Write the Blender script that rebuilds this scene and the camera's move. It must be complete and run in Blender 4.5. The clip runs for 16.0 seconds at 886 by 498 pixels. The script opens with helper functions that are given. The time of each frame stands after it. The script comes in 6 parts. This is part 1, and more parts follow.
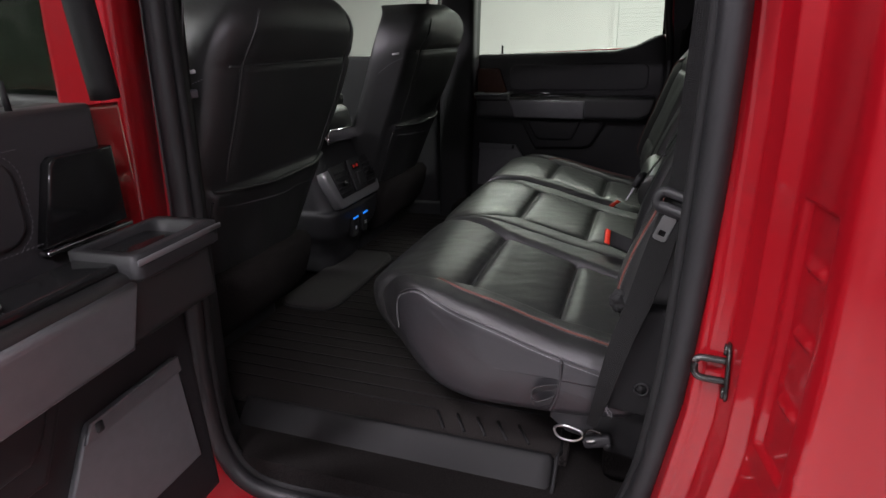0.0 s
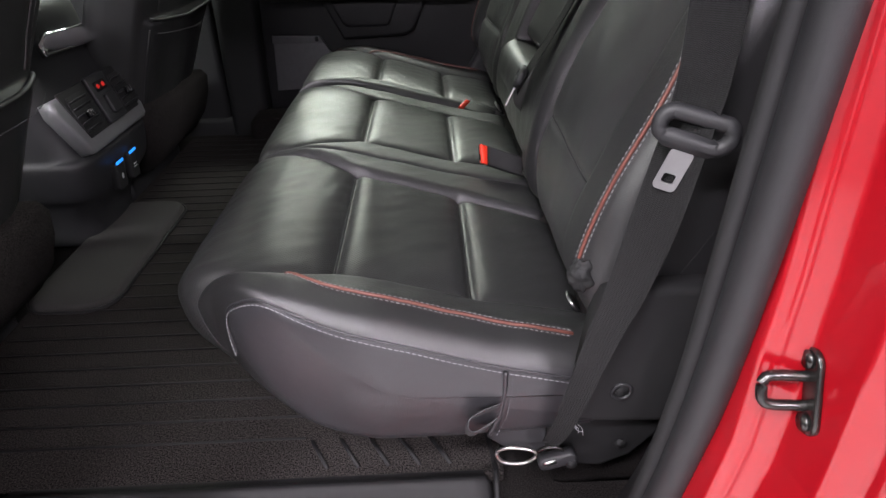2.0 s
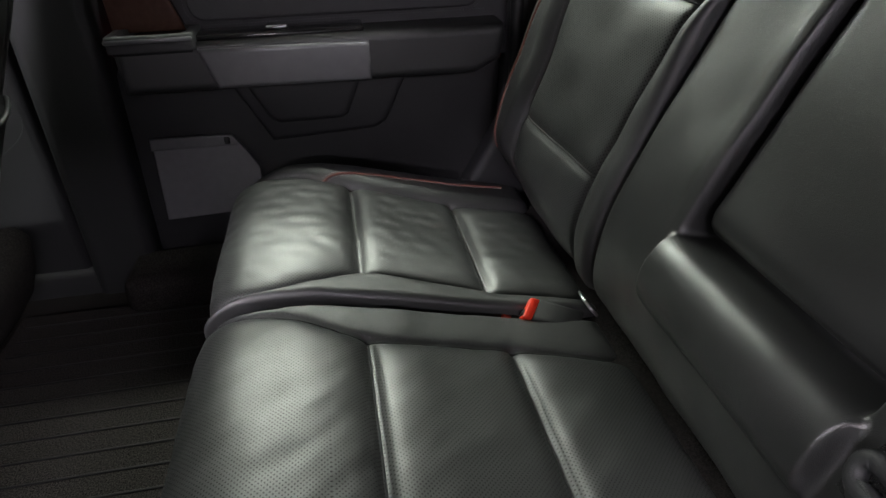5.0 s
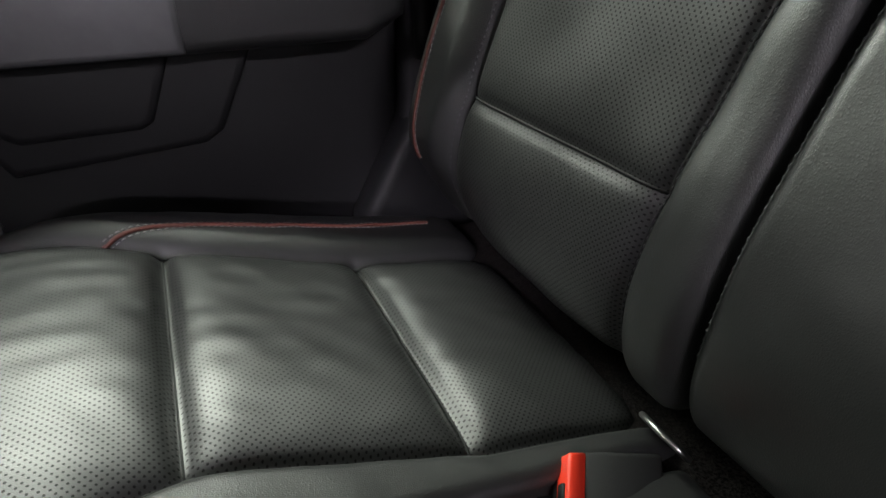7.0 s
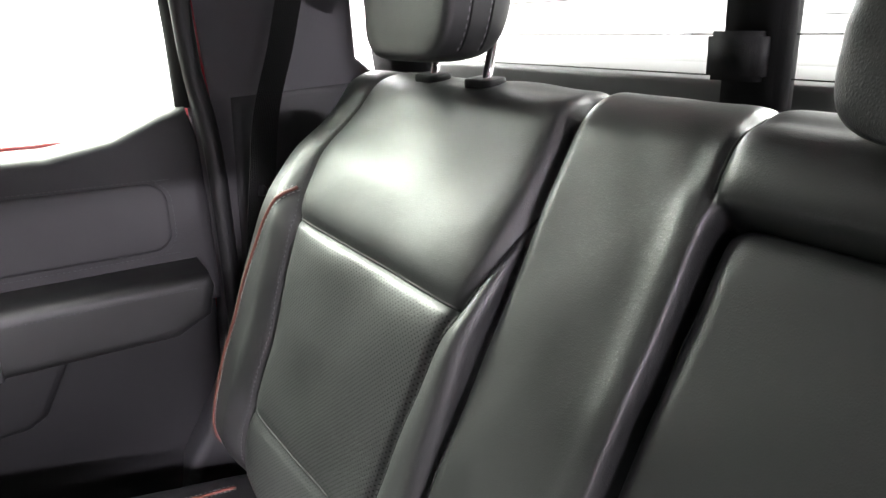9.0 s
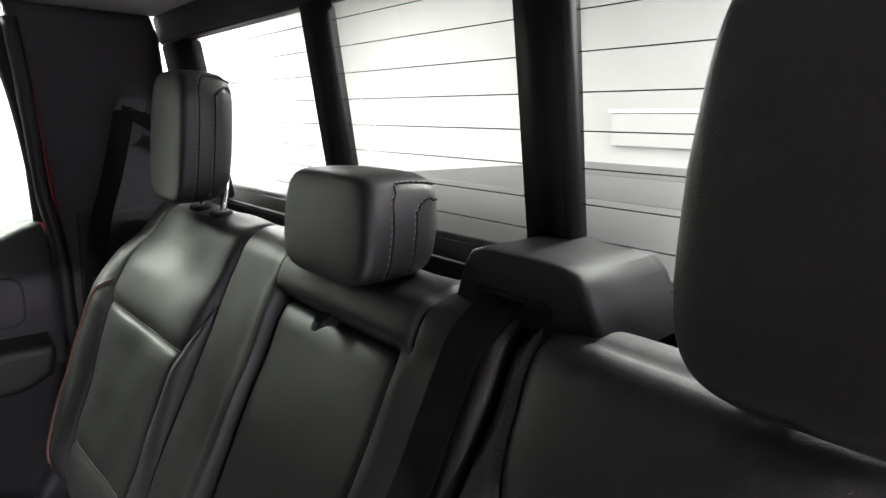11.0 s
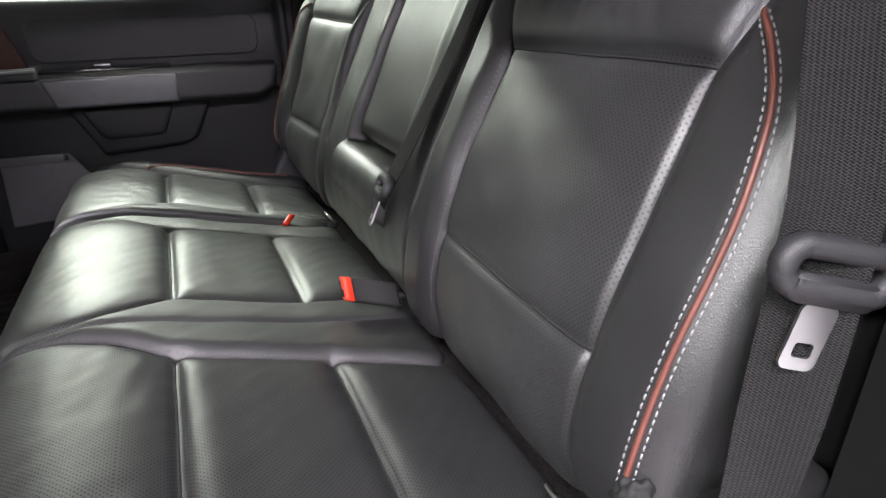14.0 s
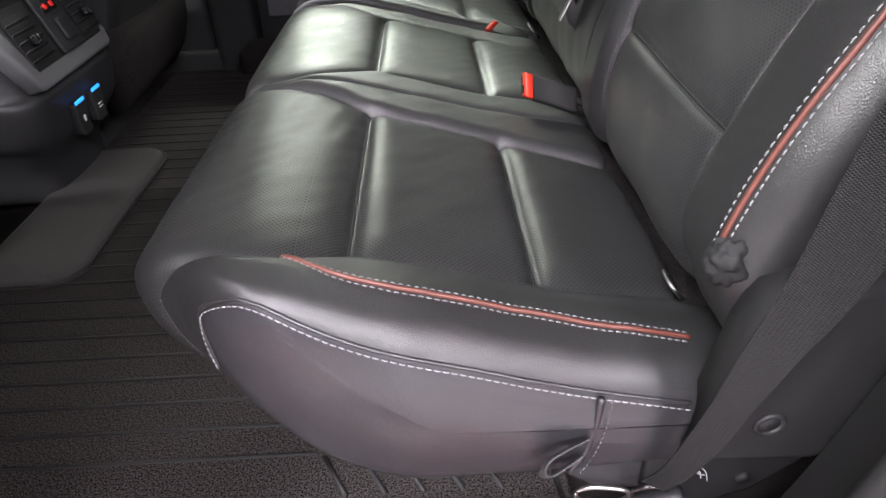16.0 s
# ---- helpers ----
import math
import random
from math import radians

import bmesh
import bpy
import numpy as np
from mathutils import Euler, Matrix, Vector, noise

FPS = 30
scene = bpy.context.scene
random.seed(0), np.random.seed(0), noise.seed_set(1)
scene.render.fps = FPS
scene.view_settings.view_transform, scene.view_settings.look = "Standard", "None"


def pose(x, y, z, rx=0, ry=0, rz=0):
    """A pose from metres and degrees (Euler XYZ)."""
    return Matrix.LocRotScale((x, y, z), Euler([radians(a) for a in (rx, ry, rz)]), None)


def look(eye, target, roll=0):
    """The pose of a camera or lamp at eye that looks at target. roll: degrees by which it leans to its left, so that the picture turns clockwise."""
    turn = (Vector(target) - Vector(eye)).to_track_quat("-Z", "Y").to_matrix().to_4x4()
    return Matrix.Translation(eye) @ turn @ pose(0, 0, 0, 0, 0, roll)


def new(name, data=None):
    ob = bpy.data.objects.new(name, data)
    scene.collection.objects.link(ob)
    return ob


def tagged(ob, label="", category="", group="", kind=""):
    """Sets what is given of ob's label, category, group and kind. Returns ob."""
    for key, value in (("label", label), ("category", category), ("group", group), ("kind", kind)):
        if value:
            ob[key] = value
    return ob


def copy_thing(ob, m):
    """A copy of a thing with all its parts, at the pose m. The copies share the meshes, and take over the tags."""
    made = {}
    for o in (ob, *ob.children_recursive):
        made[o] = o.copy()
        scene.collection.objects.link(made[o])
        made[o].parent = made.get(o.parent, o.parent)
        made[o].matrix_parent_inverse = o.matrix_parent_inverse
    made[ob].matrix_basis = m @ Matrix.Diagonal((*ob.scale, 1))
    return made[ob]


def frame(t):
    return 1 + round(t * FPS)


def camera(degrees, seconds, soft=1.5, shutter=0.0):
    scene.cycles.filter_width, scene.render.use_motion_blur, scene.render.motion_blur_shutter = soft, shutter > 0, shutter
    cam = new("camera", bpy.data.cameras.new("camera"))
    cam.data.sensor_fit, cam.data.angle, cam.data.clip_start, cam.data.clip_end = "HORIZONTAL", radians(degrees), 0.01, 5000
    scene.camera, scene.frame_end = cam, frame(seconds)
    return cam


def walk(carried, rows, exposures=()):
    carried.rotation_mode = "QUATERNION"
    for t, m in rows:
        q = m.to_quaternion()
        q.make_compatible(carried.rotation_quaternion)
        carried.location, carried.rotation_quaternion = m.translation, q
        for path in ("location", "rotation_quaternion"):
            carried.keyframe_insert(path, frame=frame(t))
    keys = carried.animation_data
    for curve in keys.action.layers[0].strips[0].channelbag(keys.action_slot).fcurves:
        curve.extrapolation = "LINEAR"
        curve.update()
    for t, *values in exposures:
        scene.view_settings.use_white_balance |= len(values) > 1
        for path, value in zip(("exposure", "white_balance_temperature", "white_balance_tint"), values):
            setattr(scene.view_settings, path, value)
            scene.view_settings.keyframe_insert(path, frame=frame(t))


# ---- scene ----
cam = camera(74.5, 16.0)

PATH = [
    (0, (0.323, -0.928, 0.873), (-0.313, 0.841, 0.192), -1.8),
    (0.5, (0.273, -0.797, 0.831), (-0.17, 1.01, 0.099), -1.9),
    (1, (0.229, -0.681, 0.792), (-0.036, 1.124, -0.028), -1.7),
    (1.5, (0.178, -0.593, 0.793), (0.062, 1.138, -0.201), -2.0),
    (2, (0.134, -0.545, 0.819), (0.168, 1.17, -0.209), -1.7),
    (2.5, (0.11, -0.484, 0.831), (0.231, 1.219, -0.21), -1.4),
    (3, (0.101, -0.323, 0.831), (0.256, 1.372, -0.218), -1.3),
    (3.5, (0.058, -0.171, 0.842), (0.225, 1.521, -0.211), -1.5),
    (4, (-0.019, -0.033, 0.88), (0.164, 1.652, -0.181), -1.8),
    (4.5, (-0.019, 0.164, 0.871), (0.219, 1.836, -0.201), -2.1),
    (4.7, (-0.012, 0.254, 0.871), (0.246, 1.921, -0.202), -1.9),
    (6.8, (0.025, 0.789, 0.714), (0.675, 2.373, -0.321), -0.6),
    (7, (0.044, 0.807, 0.682), (0.764, 2.372, -0.333), -0.6),
    (7.5, (0.089, 0.831, 0.682), (0.908, 2.344, -0.337), -0.5),
    (8, (0.114, 0.812, 0.754), (0.995, 2.274, -0.29), -0.3),
    (8.5, (0.12, 0.774, 0.886), (1.135, 2.19, -0.096), 2.59),
    (9, (0.156, 0.676, 0.96), (1.234, 2.219, 0.281), 0.55),
    (9.5, (0.17, 0.499, 1.029), (1.334, 2.043, 0.517), 0.7),
    (10, (0.162, 0.374, 1.062), (1.372, 1.901, 0.613), 0.03),
    (10.2, (0.173, 0.347, 1.079), (1.395, 1.866, 0.631), 0.14),
    (12.3, (0.191, -0.027, 1.027), (1.616, 1.319, 0.635), 0.89),
    (12.5, (0.185, -0.035, 0.994), (1.62, 1.302, 0.603), 0.77),
    (13, (0.16, -0.049, 0.928), (1.567, 1.307, 0.505), 0.35),
    (13.5, (0.086, -0.107, 0.871), (1.288, 1.348, 0.208), -1.48),
    (14, (0.059, -0.233, 0.78), (0.797, 1.451, -0.007), -1.47),
    (14.5, (0.066, -0.31, 0.733), (0.369, 1.415, -0.233), -2.1),
    (15, (0.089, -0.326, 0.713), (0.212, 1.332, -0.398), -2.4),
    (15.5, (0.083, -0.335, 0.718), (0.131, 1.281, -0.459), -2.6),
    (16, (0.086, -0.34, 0.729), (0.104, 1.263, -0.466), -2.6),
]
EXPOSURES = [(0.0, 0.15), (0.5, 0.7), (1.0, 0.9), (2.0, 1.22), (4.7, 1.35), (7.0, 1.42), (8.3, 2.25), (9.0, 3.3), (9.8, 3.5), (10.2, 3.0), (12.5, 1.3), (13.2, 1.6), (14.0, 1.88), (15.0, 1.8), (16.0, 1.75)]
walk(cam, [(t, look(eye, target, roll)) for t, eye, target, roll in PATH], EXPOSURES)

# ---- world and lamps: a bright white workshop ----
world = bpy.data.worlds.new("world")
scene.world = world
world.use_nodes = True
world.node_tree.nodes["Background"].inputs[0].default_value = (0.9, 0.95, 1.0, 1)
world.node_tree.nodes["Background"].inputs[1].default_value = 0.05

GROUND = -0.62
ROOM = (-5.5, 5.2, -7.4, 8.6, 2.95)  # x0, x1, y0, y1, ceiling


def area_lamp(name, at, to, size, size_y, watts, colour=(1, 1, 1)):
    data = bpy.data.lights.new(name, "AREA")
    data.shape, data.size, data.size_y, data.energy, data.color = "RECTANGLE", size, size_y, watts, colour
    ob = new(name, data)
    ob.matrix_world = look(at, to)
    return ob


# out-of-view lamps: some follow shadow edges, the rest are fill for seats and trim
LAMPS = [(-0.9, -1.7, 85), (-0.6, -5.6, 130), (-0.9, 5.4, 125), (2.8, 6.6, 130), (-0.1, 3.8, 72), (0.1, 2.75, 60), (-1.3, 3.6, 50), (-4.4, 0.5, 40), (3.6, 0.9, 75), (2.0, -3.4, 130), (-3.2, -1.9, 260)]
for lx, ly, watts in LAMPS:
    area_lamp("ceiling_lamp_light", (lx, ly, 2.86), (lx, ly + 0.001, 0), 1.3, 0.36, watts, (1.03, 0.95, 1.06) if ly < 0 else (1.0, 0.99, 0.98))


# ---- materials ----
def material(name, colour, rough=0.5, metal=0.0, coat=0.0, spec=0.5):
    m = bpy.data.materials.new(name)
    m.use_nodes = True
    b = m.node_tree.nodes["Principled BSDF"]
    b.inputs["Base Color"].default_value = (*colour, 1)
    b.inputs["Roughness"].default_value = rough
    b.inputs["Metallic"].default_value = metal
    b.inputs["Coat Weight"].default_value = coat
    b.inputs["Coat Roughness"].default_value = 0.04
    b.inputs["Specular IOR Level"].default_value = spec
    return m


def node(m, kind, **values):
    n = m.node_tree.nodes.new(kind)
    for key, v in values.items():
        if key in n.inputs:
            n.inputs[key].default_value = v
        else:
            n.inputs[int(key[1:])].default_value = v
    return n


def link(m, a, b):
    m.node_tree.links.new(a, b)


def maths(m, op, a, b=None):
    n = m.node_tree.nodes.new("ShaderNodeMath")
    n.operation = op
    for k, v in enumerate((a, b)):
        if v is None:
            continue
        if isinstance(v, (int, float)):
            n.inputs[k].default_value = v
        else:
            link(m, v, n.inputs[k])
    return n.outputs[0]


def bump(m, height, strength, distance=0.001, chain=None):
    n = node(m, "ShaderNodeBump", Strength=strength, Distance=distance)
    link(m, height, n.inputs["Height"])
    if chain is not None:
        link(m, chain, n.inputs["Normal"])
    link(m, n.outputs[0], m.node_tree.nodes["Principled BSDF"].inputs["Normal"])
    return n.outputs[0]


def mottled(m, low, high, scale, detail=4.0, socket="Base Color", crisp=False):
    """Noise between two colours, or two roughnesses."""
    tex = node(m, "ShaderNodeTexNoise", Scale=scale, Detail=detail)
    link(m, coords(m), tex.inputs["Vector"])
    ramp = m.node_tree.nodes.new("ShaderNodeMix")
    if socket == "Base Color":
        ramp.data_type = "RGBA"
        ramp.inputs[6].default_value, ramp.inputs[7].default_value = (*low, 1), (*high, 1)
        out = ramp.outputs[2]
    else:
        ramp.inputs[2].default_value, ramp.inputs[3].default_value = low, high
        out = ramp.outputs[0]
    if crisp:
        span = node(m, "ShaderNodeMapRange")
        span.inputs[1].default_value, span.inputs[2].default_value = 0.38, 0.64
        link(m, tex.outputs[0], span.inputs[0])
        link(m, span.outputs[0], ramp.inputs[0])
    else:
        link(m, tex.outputs[0], ramp.inputs[0])
    link(m, out, m.node_tree.nodes["Principled BSDF"].inputs[socket])
    return out


def coords(m, which="Object"):
    for n in m.node_tree.nodes:
        if n.type == "TEX_COORD":
            return n.outputs[which]
    return m.node_tree.nodes.new("ShaderNodeTexCoord").outputs[which]


def leather(name, colour, rough, perforated=False, grain=0.35, depth=0.8):
    m = material(name, colour, rough, spec=0.85)
    dark = tuple(c * 0.8 for c in colour)
    mottled(m, dark, tuple(c * 1.25 for c in colour), 14)
    mottled(m, rough - 0.06, rough + 0.08, 9, 3, "Roughness")
    cell = node(m, "ShaderNodeTexVoronoi", Scale=700.0)
    cell.feature = "DISTANCE_TO_EDGE"
    stretch = node(m, "ShaderNodeMapping", Scale=(1.0, 1.0, 0.55))
    link(m, coords(m), stretch.inputs[0])
    link(m, stretch.outputs[0], cell.inputs["Vector"])
    fine = bump(m, cell.outputs["Distance"], grain * 1.0, 0.0007)
    crease = node(m, "ShaderNodeTexNoise", Scale=38.0, Detail=5.0)
    link(m, coords(m), crease.inputs["Vector"])
    fine = bump(m, crease.outputs[0], 0.12, 0.004, fine)
    if perforated:
        sep = node(m, "ShaderNodeSeparateXYZ")
        link(m, coords(m, "UV"), sep.inputs[0])
        step = 0.0052
        u, v = maths(m, "DIVIDE", sep.outputs[0], step), maths(m, "DIVIDE", sep.outputs[1], step)
        dots = None
        for shift in (0.0, 0.5):
            a = maths(m, "SUBTRACT", maths(m, "FRACT", maths(m, "ADD", u, shift)), 0.5)
            b = maths(m, "SUBTRACT", maths(m, "FRACT", maths(m, "ADD", v, shift)), 0.5)
            r = maths(m, "SQRT", maths(m, "ADD", maths(m, "MULTIPLY", a, a), maths(m, "MULTIPLY", b, b)))
            d = maths(m, "MULTIPLY", maths(m, "LESS_THAN", r, 0.16), depth)
            dots = d if dots is None else maths(m, "MAXIMUM", dots, d)
        bsdf = m.node_tree.nodes["Principled BSDF"]
        old = bsdf.inputs["Base Color"].links[0].from_socket
        mix = m.node_tree.nodes.new("ShaderNodeMix")
        mix.data_type = "RGBA"
        mix.inputs[7].default_value = (0.008, 0.008, 0.008, 1)
        link(m, dots, mix.inputs[0])
        link(m, old, mix.inputs[6])
        link(m, mix.outputs[2], bsdf.inputs["Base Color"])
        solid = maths(m, "SUBTRACT", 1.0, dots)
        bump(m, solid, 0.7, 0.0011, fine)
        link(m, maths(m, "MULTIPLY", solid, 0.85), bsdf.inputs["Specular IOR Level"])
    return m


LEATHER = leather("black_leather", (0.013, 0.0133, 0.0136), 0.46, False, 0.45)
PERF = leather("perforated_leather", (0.0175, 0.018, 0.018), 0.43, True, 0.25, 0.72)
PERF_FAINT = leather("faintly_perforated_leather", (0.019, 0.0193, 0.0197), 0.42, True, 0.3, 0.5)
CREASED = leather("creased_leather", (0.013, 0.0131, 0.0136), 0.41, False, 0.5)
SMOOTH = leather("smooth_leather", (0.0095, 0.0098, 0.0099), 0.41, False, 0.3)
VINYL = leather("seat_side_vinyl", (0.0215, 0.021, 0.0235), 0.40, False, 0.4)
HEAD = leather("headrest_leather", (0.0105, 0.0107, 0.0112), 0.43, False, 0.4)


def plain(name, low, high, rough, scale=30, grain=0.0, grain_scale=900.0, crisp=False, **more):
    m = material(name, low, rough, **more)
    mottled(m, low, high, scale, crisp=crisp)
    if grain:
        tex = node(m, "ShaderNodeTexNoise", Scale=grain_scale, Detail=3.0)
        link(m, coords(m), tex.inputs["Vector"])
        bump(m, tex.outputs[0], grain, 0.001)
    return m


TRIM = plain("dark_trim_plastic", (0.014, 0.014, 0.0155), (0.019, 0.019, 0.0205), 0.52, 20, 0.3, spec=0.4)
TRIM_SOFT = plain("soft_door_trim", (0.022, 0.022, 0.024), (0.029, 0.029, 0.031), 0.6, 20, 0.25)
UPPER_TRIM = plain("grey_upper_trim", (0.030, 0.029, 0.032), (0.038, 0.037, 0.040), 0.65, 20, 0.3)
TRIM_GREY = plain("grey_trim_plastic", (0.10, 0.10, 0.11), (0.12, 0.12, 0.13), 0.55, 20, 0.2)
PILLAR = plain("pillar_trim", (0.045, 0.043, 0.048), (0.058, 0.056, 0.061), 0.7, 12, 0.2)
GLOSS = plain("gloss_black", (0.008, 0.008, 0.009), (0.012, 0.012, 0.012), 0.12, 10)
SILVER = plain("satin_silver_paint", (0.13, 0.13, 0.137), (0.17, 0.17, 0.176), 0.38, 60, metal=0.4)
BEZEL = plain("dark_silver_paint", (0.16, 0.16, 0.167), (0.19, 0.19, 0.197), 0.36, 60, metal=0.4)
GRILLE = plain("speaker_grey", (0.14, 0.14, 0.148), (0.18, 0.18, 0.19), 0.45, 60, metal=0.3)
CHROME = material("chrome", (0.85, 0.85, 0.86), 0.08, 1.0)
STEEL = plain("zinc_steel", (0.45, 0.45, 0.44), (0.6, 0.6, 0.58), 0.3, 60, metal=1.0)
DARK_STEEL = plain("dark_steel", (0.05, 0.05, 0.05), (0.10, 0.095, 0.09), 0.25, 60, metal=0.9)
RUBBER = plain("seal_rubber", (0.010, 0.010, 0.011), (0.015, 0.015, 0.016), 0.5, 30, 0.2)
LATCH_STEEL = plain("latch_steel", (0.45, 0.45, 0.45), (0.55, 0.55, 0.54), 0.28, 60, metal=1.0)
BLACK = plain("matt_black", (0.009, 0.009, 0.0095), (0.013, 0.013, 0.0135), 0.7, 30, 0.2, spec=0.3)
CARPET = plain("black_carpet", (0.001, 0.001, 0.001), (0.026, 0.023, 0.022), 0.95, 480, 1.0, 700.0, True, spec=0.1)
MAT = plain("mat_carpet", (0.0, 0.0, 0.0), (0.052, 0.046, 0.044), 0.95, 430, 1.0, 700.0, True, spec=0.1)
MAT_RUBBER = plain("mat_rubber", (0.009, 0.009, 0.0095), (0.013, 0.013, 0.0135), 0.62, 20, 0.3, spec=0.35)
RED = plain("red_paint", (0.26, 0.0022, 0.007), (0.30, 0.0035, 0.009), 0.35, 6, metal=0.15, coat=1.0, spec=0.3)
RED_THREAD = plain("copper_piping", (0.085, 0.026, 0.018), (0.13, 0.044, 0.033), 0.45, 200)
THREAD = plain("pale_thread", (0.17, 0.17, 0.175), (0.25, 0.25, 0.255), 0.7, 300)
DARK_THREAD = plain("dark_thread", (0.05, 0.05, 0.055), (0.08, 0.08, 0.085), 0.7, 300)
ORANGE = material("buckle_red", (0.80, 0.045, 0.02), 0.35)
WHITE_MARK = material("white_marking", (0.7, 0.7, 0.7), 0.5)
HEADLINER = plain("headliner_cloth", (0.46, 0.46, 0.46), (0.52, 0.52, 0.52), 0.9, 60, 0.3)
# ceiling, west and south walls darkened so less light bounces into the cab
CEIL = plain("darkened_ceiling", (0.13, 0.13, 0.13), (0.17, 0.17, 0.17), 0.7, 3)
DIM_WALL = plain("darkened_wall", (0.11, 0.11, 0.115), (0.15, 0.15, 0.155), 0.6, 2)
# east wall colour lowered to keep it from clipping under the rear lamp
PALE_WALL = plain("toned_down_wall", (0.33, 0.33, 0.325), (0.37, 0.37, 0.365), 0.6, 2)
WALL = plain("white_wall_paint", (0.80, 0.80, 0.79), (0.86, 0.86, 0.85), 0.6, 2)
DOOR_WHITE = plain("white_door_steel", (0.78, 0.79, 0.78), (0.84, 0.85, 0.84), 0.5, 3)
GREYBOX = plain("pale_grey_metal", (0.55, 0.56, 0.57), (0.6, 0.61, 0.62), 0.5, 5)
CONCRETE = plain("workshop_floor", (0.33, 0.33, 0.325), (0.41, 0.41, 0.40), 0.35, 1.5)
TONNEAU = plain("tonneau_vinyl", (0.05, 0.05, 0.05), (0.075, 0.075, 0.075), 0.5, 5, 0.2)
WOOD = plain("dark_wood_veneer", (0.030, 0.013, 0.009), (0.075, 0.034, 0.025), 0.22, 90)


def belt_material():
    m = material("belt_webbing", (0.022, 0.022, 0.023), 0.75, spec=0.2)
    sep = node(m, "ShaderNodeSeparateXYZ")
    link(m, coords(m, "UV"), sep.inputs[0])
    rib = maths(m, "SINE", maths(m, "MULTIPLY", sep.outputs[0], 2 * math.pi / 0.0030))
    tooth = maths(m, "SINE", maths(m, "ADD", maths(m, "MULTIPLY", sep.outputs[1], 2 * math.pi / 0.0018), maths(m, "MULTIPLY", rib, 1.5)))
    weave = maths(m, "MULTIPLY_ADD", maths(m, "MULTIPLY", tooth, rib), 0.5)
    m.node_tree.nodes[-1].inputs[2].default_value = 0.5
    yarn = m.node_tree.nodes.new("ShaderNodeMix")
    yarn.data_type = "RGBA"
    yarn.inputs[7].default_value = (0.019, 0.019, 0.0195, 1)
    link(m, mottled(m, (0.001, 0.001, 0.001), (0.006, 0.006, 0.006), 420, crisp=True), yarn.inputs[6])
    link(m, weave, yarn.inputs[0])
    link(m, yarn.outputs[2], m.node_tree.nodes["Principled BSDF"].inputs["Base Color"])
    a = bump(m, rib, 0.5, 0.0008)
    bump(m, tooth, 0.7, 0.0007, a)
    return m


BELT = belt_material()


def glass_material(name, colour):
    m = bpy.data.materials.new(name)
    m.use_nodes = True
    t = m.node_tree
    t.nodes.clear()
    out = t.nodes.new("ShaderNodeOutputMaterial")
    clear, shine, mix = t.nodes.new("ShaderNodeBsdfTransparent"), t.nodes.new("ShaderNodeBsdfGlossy"), t.nodes.new("ShaderNodeMixShader")
    clear.inputs[0].default_value = (*colour, 1)
    shine.inputs["Roughness"].default_value = 0.02
    face = t.nodes.new("ShaderNodeLayerWeight")
    curve = t.nodes.new("ShaderNodeMath")
    curve.operation = "POWER"
    curve.inputs[1].default_value = 5.0
    span = t.nodes.new("ShaderNodeMapRange")
    span.inputs[3].default_value, span.inputs[4].default_value = 0.04, 0.6
    t.links.new(face.outputs["Facing"], curve.inputs[0])
    t.links.new(curve.outputs[0], span.inputs[0])
    t.links.new(span.outputs[0], mix.inputs[0])
    t.links.new(clear.outputs[0], mix.inputs[1])
    t.links.new(shine.outputs[0], mix.inputs[2])
    t.links.new(mix.outputs[0], out.inputs[0])
    return m


GLASS = glass_material("window_glass", (0.64, 0.66, 0.64))
GLASS_DARK = glass_material("privacy_glass", (0.575, 0.63, 0.56))


def glow(name, colour, strength):
    m = bpy.data.materials.new(name)
    m.use_nodes = True
    b = m.node_tree.nodes["Principled BSDF"]
    b.inputs["Base Color"].default_value = (*colour, 1)
    b.inputs["Emission Color"].default_value = (*colour, 1)
    b.inputs["Emission Strength"].default_value = strength
    return m


TUBE = glow("lamp_tube", (1.0, 0.98, 0.94), 6.0)
BLUE_GLOW = glow("port_light", (0.02, 0.25, 1.0), 0.6)
RED_GLOW = glow("vent_lamp", (0.8, 0.03, 0.02), 0.08)


# ---- helpers for shapes ----
def base_of(ob):
    return ob.matrix_basis.copy() if ob.type == "EMPTY" else Matrix.Identity(4)


def part(name, geo, mat, parent, label="", smooth=True):
    """One mesh object under a thing or a part; geo is a bmesh or (verts, faces, uvs, material indices)."""
    me = bpy.data.meshes.new(name)
    if isinstance(geo, bmesh.types.BMesh):
        geo.to_mesh(me)
        geo.free()
    else:
        verts, faces = geo[0], geo[1]
        me.from_pydata([tuple(v) for v in verts], [], faces)
        if len(geo) > 2 and geo[2] is not None:
            layer = me.uv_layers.new(name="UVMap")
            loops = np.zeros(len(me.loops), np.int32)
            me.loops.foreach_get("vertex_index", loops)
            layer.data.foreach_set("uv", np.asarray(geo[2], np.float32)[loops].ravel())
        if len(geo) > 3 and geo[3] is not None:
            me.polygons.foreach_set("material_index", np.asarray(geo[3], np.int32))
        me.update()
    for one in mat if isinstance(mat, (list, tuple)) else [mat]:
        me.materials.append(one)
    if smooth:
        me.polygons.foreach_set("use_smooth", [True] * len(me.polygons))
    ob = new(name, me)
    if parent is not None:
        ob.parent = parent
        ob.matrix_parent_inverse = base_of(parent).inverted()
    if label:
        ob["label"] = label
    return ob


def thing(name, at, label, category, group="", kind=""):
    ob = new(name)
    ob.empty_display_size = 0.05
    ob.matrix_basis = Matrix.Translation(at)
    return tagged(ob, label, category, group, kind)


